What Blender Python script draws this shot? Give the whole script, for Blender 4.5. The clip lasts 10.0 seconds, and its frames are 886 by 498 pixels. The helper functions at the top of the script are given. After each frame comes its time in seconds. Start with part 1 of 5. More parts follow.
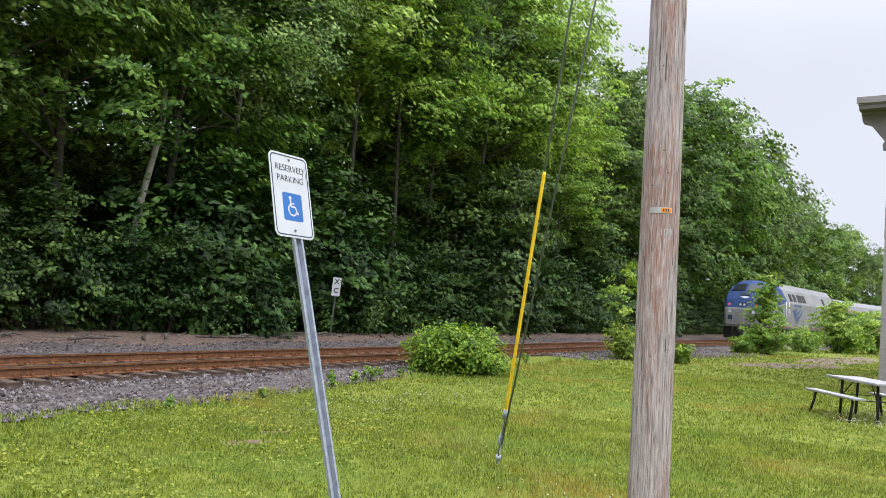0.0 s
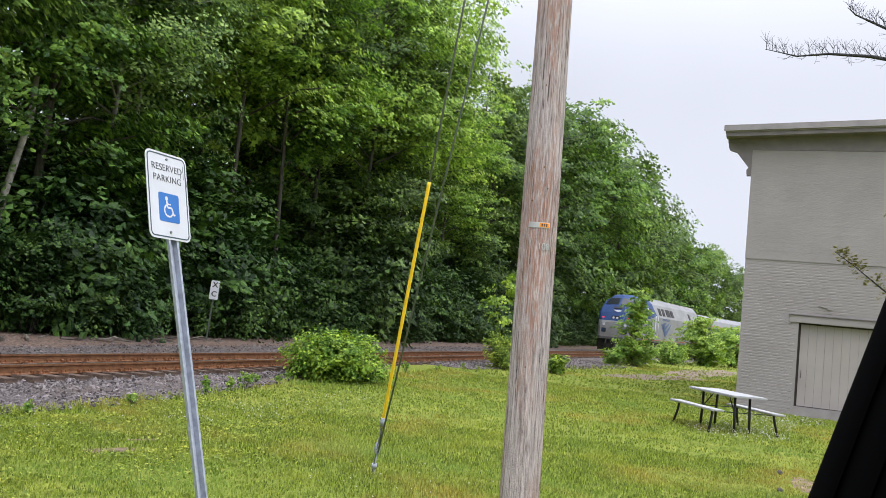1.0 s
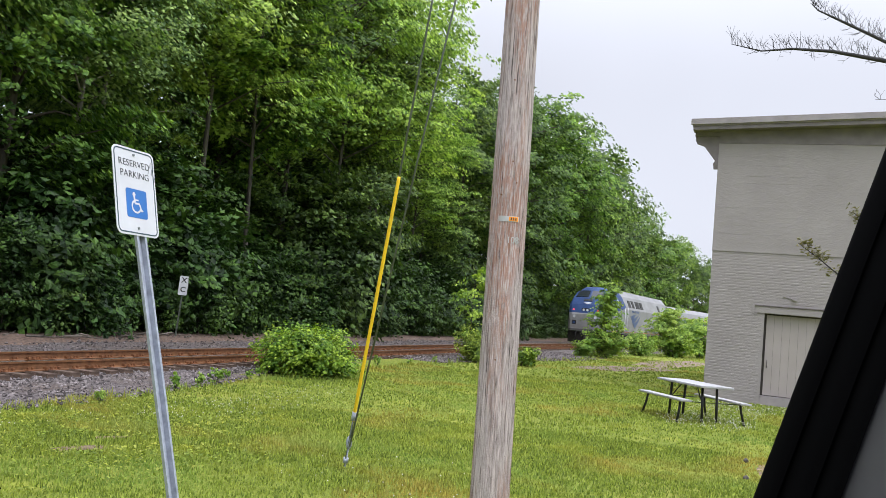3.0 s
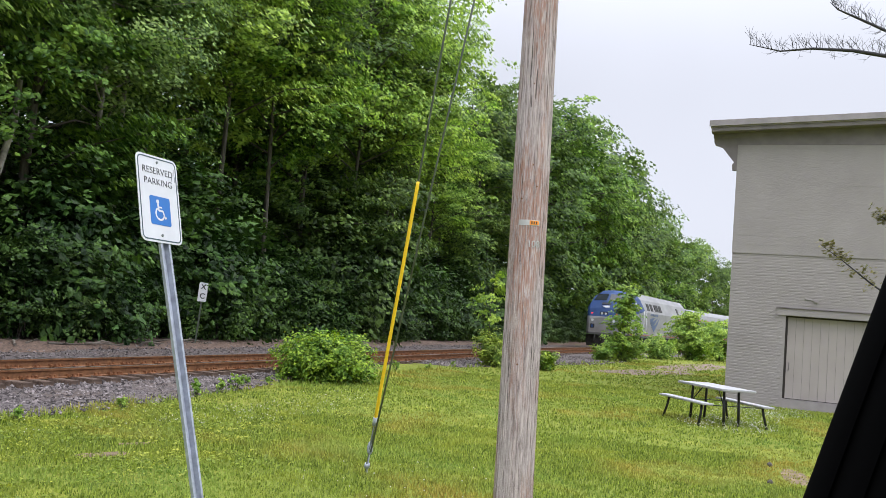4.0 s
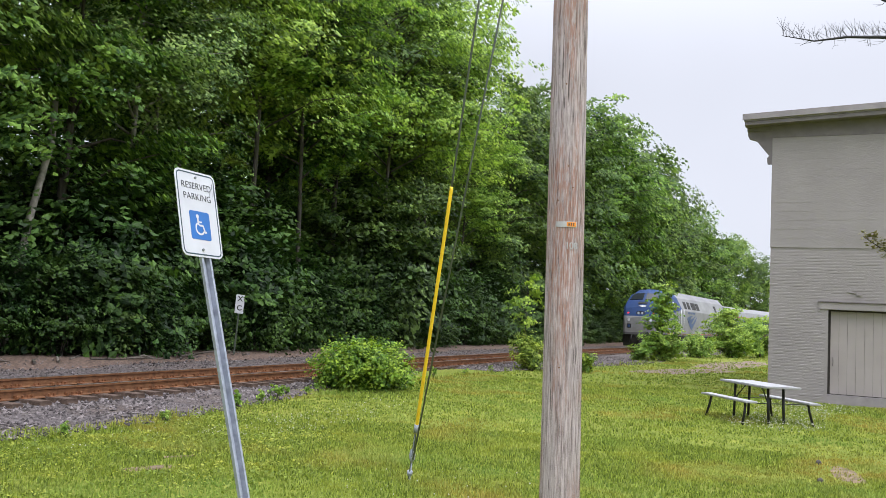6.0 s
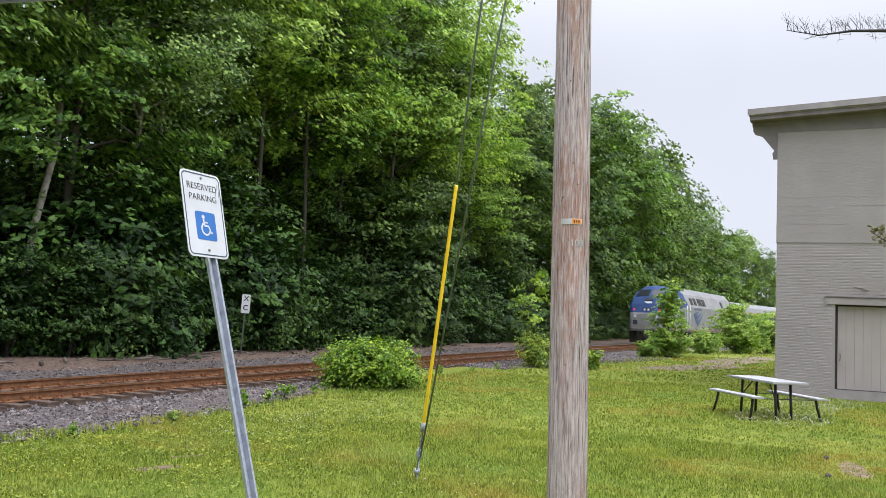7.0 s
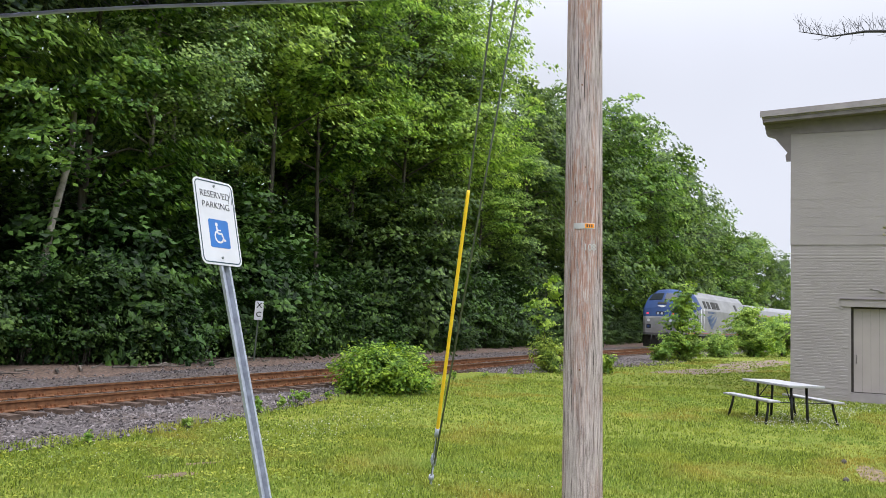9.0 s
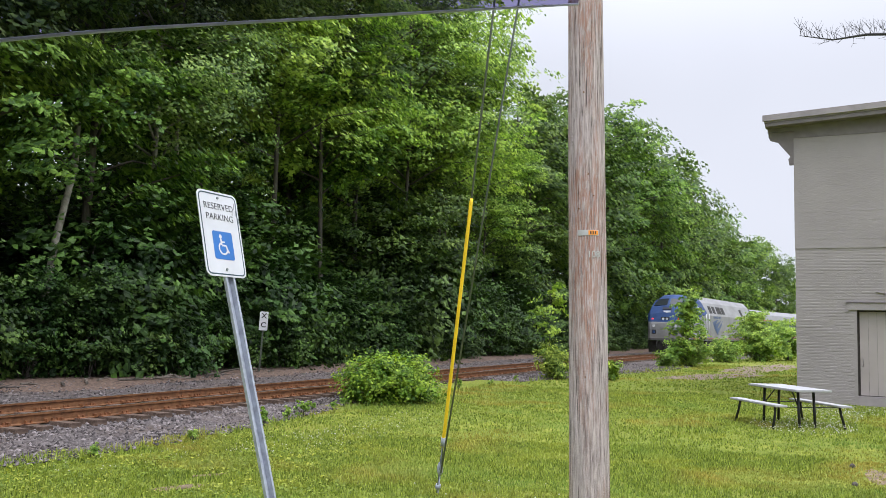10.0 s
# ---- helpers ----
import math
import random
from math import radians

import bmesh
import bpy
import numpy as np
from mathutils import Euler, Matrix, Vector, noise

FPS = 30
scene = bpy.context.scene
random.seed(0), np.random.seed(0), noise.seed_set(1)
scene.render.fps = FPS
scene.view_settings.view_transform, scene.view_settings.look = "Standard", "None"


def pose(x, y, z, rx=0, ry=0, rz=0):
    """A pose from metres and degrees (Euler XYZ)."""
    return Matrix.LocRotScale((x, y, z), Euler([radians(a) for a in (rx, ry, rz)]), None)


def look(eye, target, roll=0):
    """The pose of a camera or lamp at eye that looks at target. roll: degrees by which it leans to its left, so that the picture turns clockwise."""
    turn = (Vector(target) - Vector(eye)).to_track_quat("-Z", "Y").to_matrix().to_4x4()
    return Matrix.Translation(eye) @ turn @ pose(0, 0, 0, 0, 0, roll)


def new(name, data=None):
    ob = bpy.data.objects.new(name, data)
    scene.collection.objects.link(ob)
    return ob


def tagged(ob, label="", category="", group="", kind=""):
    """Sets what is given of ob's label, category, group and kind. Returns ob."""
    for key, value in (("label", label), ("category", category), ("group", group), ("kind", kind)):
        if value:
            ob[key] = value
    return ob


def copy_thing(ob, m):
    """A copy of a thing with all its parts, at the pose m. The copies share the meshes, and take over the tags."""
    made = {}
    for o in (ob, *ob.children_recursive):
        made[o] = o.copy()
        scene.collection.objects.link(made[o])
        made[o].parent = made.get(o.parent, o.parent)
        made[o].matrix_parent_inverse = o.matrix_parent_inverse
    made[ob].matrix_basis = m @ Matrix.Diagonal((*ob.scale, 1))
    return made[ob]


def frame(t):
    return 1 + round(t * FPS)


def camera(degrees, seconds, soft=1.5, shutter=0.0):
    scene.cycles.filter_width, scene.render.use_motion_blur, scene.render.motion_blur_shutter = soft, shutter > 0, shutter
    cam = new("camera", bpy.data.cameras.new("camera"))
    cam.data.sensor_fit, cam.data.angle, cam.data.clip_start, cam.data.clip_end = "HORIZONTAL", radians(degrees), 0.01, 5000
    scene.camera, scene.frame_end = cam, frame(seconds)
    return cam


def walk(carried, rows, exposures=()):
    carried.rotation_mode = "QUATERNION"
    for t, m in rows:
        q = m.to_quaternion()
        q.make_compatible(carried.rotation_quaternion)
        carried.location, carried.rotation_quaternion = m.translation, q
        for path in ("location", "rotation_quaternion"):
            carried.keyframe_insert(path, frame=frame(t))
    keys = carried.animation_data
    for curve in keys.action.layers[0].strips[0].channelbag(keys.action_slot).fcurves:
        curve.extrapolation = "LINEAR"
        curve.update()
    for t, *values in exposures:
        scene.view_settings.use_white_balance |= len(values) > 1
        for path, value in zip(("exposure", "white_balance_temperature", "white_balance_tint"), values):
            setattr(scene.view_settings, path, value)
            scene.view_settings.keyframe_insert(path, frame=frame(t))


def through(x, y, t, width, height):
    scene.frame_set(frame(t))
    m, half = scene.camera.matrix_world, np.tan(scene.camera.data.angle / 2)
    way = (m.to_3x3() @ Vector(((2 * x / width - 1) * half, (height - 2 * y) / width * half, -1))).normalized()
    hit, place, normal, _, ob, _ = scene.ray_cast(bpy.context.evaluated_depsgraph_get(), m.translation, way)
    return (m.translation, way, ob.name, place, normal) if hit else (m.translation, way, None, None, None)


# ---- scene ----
cam = camera(55.8, 10.0, soft=0.6)
PATH = [
    (0, (0.268, -11.938, 1.536), (1.978, -10.906, 1.648), 4.3),
    (0.5, (0.281, -11.948, 1.535), (2.073, -11.072, 1.679), 4.4),
    (1, (0.256, -11.963, 1.544), (2.088, -11.175, 1.698), 5.7),
    (1.5, (0.237, -11.981, 1.54), (2.081, -11.22, 1.694), 5.6),
    (2, (0.211, -12.004, 1.545), (2.071, -11.283, 1.691), 6.7),
    (3.5, (0.237, -11.969, 1.546), (2.093, -11.24, 1.694), 4.6),
    (4, (0.23, -11.95, 1.544), (2.074, -11.189, 1.697), 4.8),
    (4.5, (0.26, -11.904, 1.552), (2.088, -11.108, 1.708), 3.7),
    (5, (0.245, -11.897, 1.548), (2.062, -11.078, 1.713), 4.2),
    (5.5, (0.243, -11.901, 1.548), (2.058, -11.077, 1.713), 3.6),
    (7, (0.239, -11.904, 1.549), (2.046, -11.061, 1.703), 2.6),
    (7.5, (0.245, -11.891, 1.551), (2.049, -11.042, 1.71), 2.5),
    (8, (0.259, -11.887, 1.555), (2.057, -11.026, 1.712), 2.4),
    (8.5, (0.242, -11.898, 1.55), (2.038, -11.033, 1.708), 2.1),
    (9, (0.244, -11.896, 1.553), (2.038, -11.027, 1.718), 2.2),
    (9.5, (0.244, -11.895, 1.556), (2.035, -11.022, 1.735), 1.8),
    (10, (0.242, -11.897, 1.557), (2.03, -11.02, 1.741), 1.5),
]
walk(cam, [(t, look(eye, target, roll)) for t, eye, target, roll in PATH])

# ---- light: an overcast early-summer day ----
world = bpy.data.worlds.new("overcast_sky")
scene.world = world
world.use_nodes = True
wn, wl = world.node_tree.nodes, world.node_tree.links
wn.clear()
w_out = wn.new("ShaderNodeOutputWorld")
w_back = wn.new("ShaderNodeBackground")
w_sky = wn.new("ShaderNodeTexSky")
w_sky.sky_type, w_sky.sun_disc = "NISHITA", False
w_sky.sun_elevation, w_sky.sun_rotation = radians(58), radians(200)
w_dim = wn.new("ShaderNodeMix")
w_dim.data_type = "RGBA"
w_dim.blend_type = "MULTIPLY"
w_dim.inputs[0].default_value = 1.0
w_dim.inputs[7].default_value = (0.1, 0.1, 0.1, 1)
w_co = wn.new("ShaderNodeTexCoord")
w_sep = wn.new("ShaderNodeSeparateXYZ")
w_map = wn.new("ShaderNodeMapRange")          # the cloud layer: brighter overhead than at the horizon
w_map.interpolation_type = "SMOOTHSTEP"
w_map.inputs[1].default_value, w_map.inputs[2].default_value = 0.25, 1.0
w_map.inputs[3].default_value, w_map.inputs[4].default_value = 0.82, 4.0
w_noise = wn.new("ShaderNodeTexNoise")
w_noise.inputs["Scale"].default_value, w_noise.inputs["Detail"].default_value = 1.6, 4.0
w_nmap = wn.new("ShaderNodeMapRange")
w_nmap.inputs[1].default_value, w_nmap.inputs[2].default_value = 0.3, 0.7
w_nmap.inputs[3].default_value, w_nmap.inputs[4].default_value = 0.93, 1.07
w_mul = wn.new("ShaderNodeMath")
w_mul.operation = "MULTIPLY"
w_cloud = wn.new("ShaderNodeMix")
w_cloud.data_type = "RGBA"
w_cloud.blend_type = "MULTIPLY"
w_cloud.inputs[0].default_value = 1.0
w_cloud.inputs[6].default_value = (0.95, 0.985, 1.12, 1)
w_mix = wn.new("ShaderNodeMix")
w_mix.data_type = "RGBA"
w_mix.inputs[0].default_value = 0.95
wl.new(w_sky.outputs[0], w_dim.inputs[6])
wl.new(w_co.outputs["Generated"], w_sep.inputs[0])
wl.new(w_sep.outputs["Z"], w_map.inputs[0])
wl.new(w_co.outputs["Generated"], w_noise.inputs["Vector"])
wl.new(w_noise.outputs["Fac"], w_nmap.inputs[0])
wl.new(w_map.outputs[0], w_mul.inputs[0])
wl.new(w_nmap.outputs[0], w_mul.inputs[1])
wl.new(w_mul.outputs[0], w_cloud.inputs[7])
wl.new(w_dim.outputs[2], w_mix.inputs[6])
wl.new(w_cloud.outputs[2], w_mix.inputs[7])
wl.new(w_mix.outputs[2], w_back.inputs["Color"])
w_back.inputs["Strength"].default_value = 1.0
wl.new(w_back.outputs[0], w_out.inputs["Surface"])

sun = new("sun", bpy.data.lights.new("sun", "SUN"))
sun.data.energy, sun.data.angle, sun.data.color = 1.5, radians(25), (1.0, 0.96, 0.9)
sun.matrix_world = look((0, 0, 30), (9, 15, 0))

# ---- materials ----


class Mat:
    """A small builder of node materials."""

    def __init__(self, name, rough=0.8, metal=0.0, spec=0.5):
        self.m = bpy.data.materials.new(name)
        self.m.use_nodes = True
        self.n, self.l = self.m.node_tree.nodes, self.m.node_tree.links
        self.p = self.n["Principled BSDF"]
        self.p.inputs["Roughness"].default_value = rough
        self.p.inputs["Metallic"].default_value = metal
        self.p.inputs["Specular IOR Level"].default_value = spec
        self.co = self.n.new("ShaderNodeTexCoord")

    def put(self, value, socket):
        if isinstance(value, (int, float)):
            socket.default_value = value
        elif isinstance(value, tuple):
            socket.default_value = value if len(value) == 4 else (*value, 1.0)
        else:
            self.l.new(value, socket)

    def noise(self, scale, detail=4.0, stretch=(1, 1, 1), rough=0.55, space="Object"):
        mp = self.n.new("ShaderNodeMapping")
        mp.inputs["Scale"].default_value = stretch
        self.l.new(self.co.outputs[space], mp.inputs["Vector"])
        t = self.n.new("ShaderNodeTexNoise")
        t.inputs["Scale"].default_value, t.inputs["Detail"].default_value, t.inputs["Roughness"].default_value = scale, detail, rough
        self.l.new(mp.outputs[0], t.inputs["Vector"])
        return t.outputs["Fac"]

    def cells(self, scale, stretch=(1, 1, 1), what="Color"):
        mp = self.n.new("ShaderNodeMapping")
        mp.inputs["Scale"].default_value = stretch
        self.l.new(self.co.outputs["Object"], mp.inputs["Vector"])
        t = self.n.new("ShaderNodeTexVoronoi")
        t.inputs["Scale"].default_value = scale
        self.l.new(mp.outputs[0], t.inputs["Vector"])
        return t.outputs[what]

    def remap(self, v, a, b, c=0.0, d=1.0):
        t = self.n.new("ShaderNodeMapRange")
        for k, x in enumerate((a, b, c, d), 1):
            t.inputs[k].default_value = x
        self.l.new(v, t.inputs[0])
        return t.outputs[0]

    def math(self, op, a, b=0.0):
        t = self.n.new("ShaderNodeMath")
        t.operation = op
        self.put(a, t.inputs[0])
        self.put(b, t.inputs[1])
        return t.outputs[0]

    def mix(self, f, a, b, mode="MIX"):
        t = self.n.new("ShaderNodeMix")
        t.data_type, t.blend_type = "RGBA", mode
        self.put(f, t.inputs[0])
        self.put(a, t.inputs[6])
        self.put(b, t.inputs[7])
        return t.outputs[2]

    def axis(self, k):
        t = self.n.new("ShaderNodeSeparateXYZ")
        self.l.new(self.co.outputs["Object"], t.inputs[0])
        return t.outputs[k]

    def chance(self, island=False):
        t = self.n.new("ShaderNodeNewGeometry" if island else "ShaderNodeObjectInfo")
        return t.outputs["Random Per Island" if island else "Random"]

    def hsv(self, colour, hue, sat, val):
        t = self.n.new("ShaderNodeHueSaturation")
        self.put(hue, t.inputs["Hue"])
        self.put(sat, t.inputs["Saturation"])
        self.put(val, t.inputs["Value"])
        self.put(colour, t.inputs["Color"])
        return t.outputs[0]

    def colour(self, c):
        self.put(c, self.p.inputs["Base Color"])
        return self

    def rough(self, v):
        self.put(v, self.p.inputs["Roughness"])
        return self

    def bump(self, height, strength=0.3, distance=0.01):
        t = self.n.new("ShaderNodeBump")
        t.inputs["Strength"].default_value, t.inputs["Distance"].default_value = strength, distance
        self.l.new(height, t.inputs["Height"])
        self.l.new(t.outputs[0], self.p.inputs["Normal"])
        return self


def plain(name, c, rough=0.6, metal=0.0, vary=0.12, scale=6.0, bump=0.0):
    m = Mat(name, rough, metal)
    f = m.noise(scale, 5)
    d = tuple(x * (1 - 2 * vary) for x in c)
    u = tuple(min(1, x * (1 + vary)) for x in c)
    m.colour(m.mix(m.remap(f, 0.3, 0.7), d, u))
    if bump:
        m.bump(m.noise(scale * 12, 4), bump, 0.01)
    return m.m


def leaf_material(name, dark, light, yellow, through=0.34, gloss=0.5, clump=0.8):
    m = Mat(name, gloss, spec=0.22)
    r = m.chance(True)
    big = m.noise(clump, 3, space="Object")
    c = m.mix(m.math("POWER", r, 1.4), dark, light)
    c = m.mix(m.math("MULTIPLY", m.remap(big, 0.44, 0.60, 0, 0.9), m.remap(r, 0.1, 0.8, 0.15, 1)), c, yellow)
    o = m.chance()
    c = m.hsv(c, m.remap(o, 0, 1, 0.488, 0.512), m.remap(o, 0, 1, 0.94, 1.02), m.remap(o, 0, 1, 1.12, 0.88))
    m.colour(c)
    tr = m.n.new("ShaderNodeBsdfTranslucent")
    m.put(m.hsv(c, 0.49, 1.1, 1.3), tr.inputs["Color"])
    ms = m.n.new("ShaderNodeMixShader")
    ms.inputs[0].default_value = through
    m.l.new(m.p.outputs[0], ms.inputs[1])
    m.l.new(tr.outputs[0], ms.inputs[2])
    m.l.new(ms.outputs[0], m.n["Material Output"].inputs["Surface"])
    return m.m


M_LEAF = leaf_material("maple_leaf", (0.034, 0.08, 0.022), (0.21, 0.355, 0.072), (0.335, 0.51, 0.095), 0.38)
# Lit copy of the maple leaf: light on the middle crowns is put into the colour.
M_LEAF_LIT = leaf_material("sunlit_maple_leaf", (0.07, 0.15, 0.034), (0.42, 0.61, 0.13), (0.56, 0.74, 0.15), 0.42)
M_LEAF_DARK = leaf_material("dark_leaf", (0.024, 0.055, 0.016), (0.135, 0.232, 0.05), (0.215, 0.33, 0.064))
M_LEAF_FINE = leaf_material("fine_dull_leaf", (0.04, 0.085, 0.03), (0.26, 0.39, 0.12), (0.38, 0.53, 0.14), 0.4)
# Near-black leaf tones: the deep shade at the wood's foot is in the colour.
M_UNDER_SHADED = leaf_material("shaded_undergrowth_leaf", (0.007, 0.021, 0.006), (0.052, 0.115, 0.023), (0.112, 0.205, 0.036), 0.2)
M_COVER = leaf_material("ground_weed_leaf", (0.09, 0.135, 0.018), (0.25, 0.33, 0.045), (0.36, 0.38, 0.055), clump=1.4)
M_SHRUB = leaf_material("shrub_leaf", (0.045, 0.105, 0.014), (0.25, 0.40, 0.05), (0.44, 0.56, 0.07), clump=2.2)
M_SAPLING = leaf_material("sapling_leaf", (0.09, 0.175, 0.03), (0.28, 0.44, 0.075), (0.46, 0.60, 0.095), clump=1.2)


def bark():
    m = Mat("bark", 0.9)
    f = m.noise(9, 6, (1, 1, 0.2))
    m.colour(m.mix(m.remap(f, 0.3, 0.7), (0.035, 0.03, 0.026), (0.12, 0.105, 0.09)))
    return m.bump(f, 0.8, 0.03).m


M_BARK = bark()
M_BIRCH = plain("pale_bark", (0.30, 0.275, 0.24), 0.85, vary=0.3, scale=5, bump=0.4)


def ground_material():
    m = Mat("lawn_soil", 0.95, spec=0.2)
    big, mid, fine = m.noise(0.22, 4), m.noise(1.3, 5), m.noise(26, 6, rough=0.7)
    c = m.mix(m.remap(fine, 0.3, 0.7), (0.095, 0.13, 0.018), (0.195, 0.23, 0.03))
    c = m.mix(m.remap(mid, 0.52, 0.7, 0, 0.55), c, (0.30, 0.30, 0.05))
    c = m.mix(m.remap(big, 0.55, 0.75, 0, 0.5), c, (0.28, 0.25, 0.06))
    m.colour(c)
    return m.bump(fine, 0.6, 0.04).m


M_LAWN = ground_material()


def blade_material():
    m = Mat("grass_blade", 0.6, spec=0.3)
    r = m.chance(True)
    mid, big = m.noise(1.1, 4), m.noise(0.28, 3)
    c = m.mix(r, (0.092, 0.138, 0.02), (0.35, 0.428, 0.065))
    c = m.mix(m.remap(mid, 0.53, 0.67, 0, 0.5), c, (0.42, 0.43, 0.06))
    c = m.mix(m.remap(big, 0.54, 0.66, 0, 0.55), c, (0.50, 0.33, 0.08))
    c = m.mix(m.remap(m.noise(7, 3, rough=0.7), 0.5, 0.64, 0, 0.25), c, (0.055, 0.11, 0.02))
    c = m.mix(m.remap(m.noise(0.55, 5), 0.54, 0.66, 0, 0.5), c, (0.19, 0.33, 0.075))
    m.colour(c)
    tr = m.n.new("ShaderNodeBsdfTranslucent")
    m.put(c, tr.inputs["Color"])
    ms = m.n.new("ShaderNodeMixShader")
    ms.inputs[0].default_value = 0.3
    m.l.new(m.p.outputs[0], ms.inputs[1])
    m.l.new(tr.outputs[0], ms.inputs[2])
    m.l.new(ms.outputs[0], m.n["Material Output"].inputs["Surface"])
    return m.m


M_BLADE = blade_material()
M_CLOVER = plain("clover_blossom", (0.55, 0.56, 0.46), 0.8)
M_LITTER = plain("leaf_litter", (0.15, 0.10, 0.076), 0.95, vary=0.4, scale=14, bump=0.7)
M_PATH = plain("brown_gravel", (0.23, 0.165, 0.125), 0.95, vary=0.45, scale=22, bump=0.8)
M_DIRT = plain("bare_soil", (0.20, 0.145, 0.085), 0.95, vary=0.35, scale=7, bump=0.6)


def gravel():
    m = Mat("ballast_bed", 0.95, spec=0.25)
    c = m.cells(24)
    s = m.n.new("ShaderNodeSeparateColor")
    m.l.new(c, s.inputs[0])
    v = m.mix(s.outputs[0], (0.055, 0.047, 0.047), (0.185, 0.16, 0.158))
    v = m.mix(m.remap(m.noise(0.8, 4), 0.45, 0.7, 0, 0.6), v, (0.13, 0.095, 0.075))
    m.colour(v)
    return m.bump(m.cells(24, what="Distance"), 0.9, 0.05).m


M_BALLAST = gravel()


def stone():
    m = Mat("ballast_stone", 0.9, spec=0.3)
    r = m.chance(True)
    m.colour(m.mix(m.math("POWER", r, 1.3), (0.04, 0.034, 0.034), (0.26, 0.228, 0.225)))
    return m.m


M_STONE = stone()


def rust(name, a, b, scale=9):
    m = Mat(name, 0.8, spec=0.3)
    f = m.noise(scale, 6)
    m.colour(m.mix(m.remap(f, 0.3, 0.7), a, b))
    return m.bump(m.noise(60, 4), 0.4, 0.004).m


M_RAIL = rust("rusty_rail", (0.10, 0.045, 0.022), (0.23, 0.11, 0.05))
M_RAILTOP = plain("worn_railhead", (0.34, 0.29, 0.26), 0.35, 0.8, vary=0.2)
M_PLATE = rust("rusty_plate", (0.10, 0.04, 0.02), (0.26, 0.11, 0.045), 20)


def old_wood(name, a, b, stretch, scale=6.0, stain=None):
    m = Mat(name, 0.9, spec=0.2)
    f = m.noise(scale, 8, stretch, 0.65)
    c = m.mix(m.remap(f, 0.3, 0.68), a, b)
    if stain:
        c = m.mix(m.remap(m.noise(2.4, 5, (1, 1, 0.25)), 0.58, 0.72, 0, 0.65), c, stain)
    m.colour(c)
    return m.bump(f, 0.9, 0.02).m


M_TIE = old_wood("creosoted_tie", (0.05, 0.035, 0.027), (0.17, 0.12, 0.095), (0.3, 3, 3), 5)


def pole_wood():
    """Sun-bleached pole: fine upright grain, dark drying cracks and red-brown stains."""
    m = Mat("weathered_pole", 0.9, spec=0.2)
    fine = m.noise(6.8, 8, (11, 11, 0.6), 0.74)
    mid = m.noise(4.5, 6, (11, 11, 0.45), 0.65)
    c = m.mix(m.remap(fine, 0.38, 0.61), (0.19, 0.152, 0.148), (0.62, 0.535, 0.535))
    c = m.mix(m.remap(mid, 0.50, 0.66, 0, 0.75), c, (0.55, 0.48, 0.48))
    stain = m.math("MULTIPLY", m.remap(m.noise(1.5, 5, (3, 3, 0.5)), 0.43, 0.55), m.remap(m.noise(9, 6, (11, 11, 1.0), 0.7), 0.44, 0.54))
    c = m.mix(m.math("MULTIPLY", stain, 0.6), c, (0.36, 0.145, 0.08))
    crack = m.remap(m.noise(5.0, 5, (11, 11, 0.4), 0.62), 0.352, 0.375, 1, 0)
    c = m.mix(m.math("MULTIPLY", crack, 0.85), c, (0.06, 0.045, 0.04))
    m.colour(c)
    return m.bump(m.math("SUBTRACT", fine, m.math("MULTIPLY", crack, 0.6)), 1.0, 0.02).m


M_POLE = pole_wood()
M_GALV = plain("galvanised_steel", (0.36, 0.39, 0.47), 0.5, 0.25, vary=0.15, scale=25)
M_DEADWOOD = plain("dead_wood", (0.15, 0.13, 0.11), 0.9, vary=0.3, scale=8, bump=0.4)
M_OLIVE = plain("dull_green_post", (0.06, 0.075, 0.055), 0.6, vary=0.15)
M_WIRE = plain("steel_cable", (0.17, 0.19, 0.19), 0.6, 0.3)
M_YELLOW = plain("yellow_plastic", (0.86, 0.56, 0.02), 0.5, vary=0.1, scale=4)
M_WHITE = plain("white_sheeting", (0.56, 0.57, 0.61), 0.45, vary=0.05)
M_BLUE = plain("sign_blue", (0.015, 0.13, 0.42), 0.4, vary=0.06)
M_GREEN = plain("sign_dark_border", (0.02, 0.05, 0.07), 0.4)
M_INK = plain("black_ink", (0.02, 0.02, 0.025), 0.5)
M_ORANGE = plain("orange_tag", (0.85, 0.30, 0.02), 0.5)
M_ALU = plain("aluminium", (0.55, 0.55, 0.55), 0.4, 0.8)


def wall_paint():
    m = Mat("taupe_wall_paint", 0.75, spec=0.3)
    a, b = m.noise(0.9, 5), m.noise(30, 6, (1, 0.4, 2.2))
    c = m.mix(m.remap(a, 0.3, 0.7), (0.262, 0.239, 0.240), (0.308, 0.282, 0.283))
    c = m.mix(m.remap(m.noise(2.2, 6, (1, 1, 0.3)), 0.62, 0.78, 0, 0.25), c, (0.25, 0.228, 0.225))
    m.colour(c)
    return m.bump(b, 0.45, 0.012).m


M_WALL = wall_paint()
# Taupe trim, darker than the wall: the shadow under the eaves is coloured in.
M_TRIM_SHADED = plain("shaded_taupe_trim", (0.17, 0.148, 0.154), 0.6, vary=0.1, scale=3)
M_ROOFEDGE = plain("pale_roof_edge", (0.275, 0.248, 0.258), 0.55, vary=0.1, scale=3)
M_DOOR = plain("faded_door_paint", (0.33, 0.295, 0.287), 0.75, vary=0.05, scale=1.2, bump=0.2)
# Door backing: the shadow in the gap round the planks, as a dark colour.
M_GAP_SHADE = plain("shaded_door_gap", (0.05, 0.043, 0.038), 0.9, vary=0.2)
M_TABLE = plain("grey_plastic_top", (0.36, 0.36, 0.375), 0.55, vary=0.05)
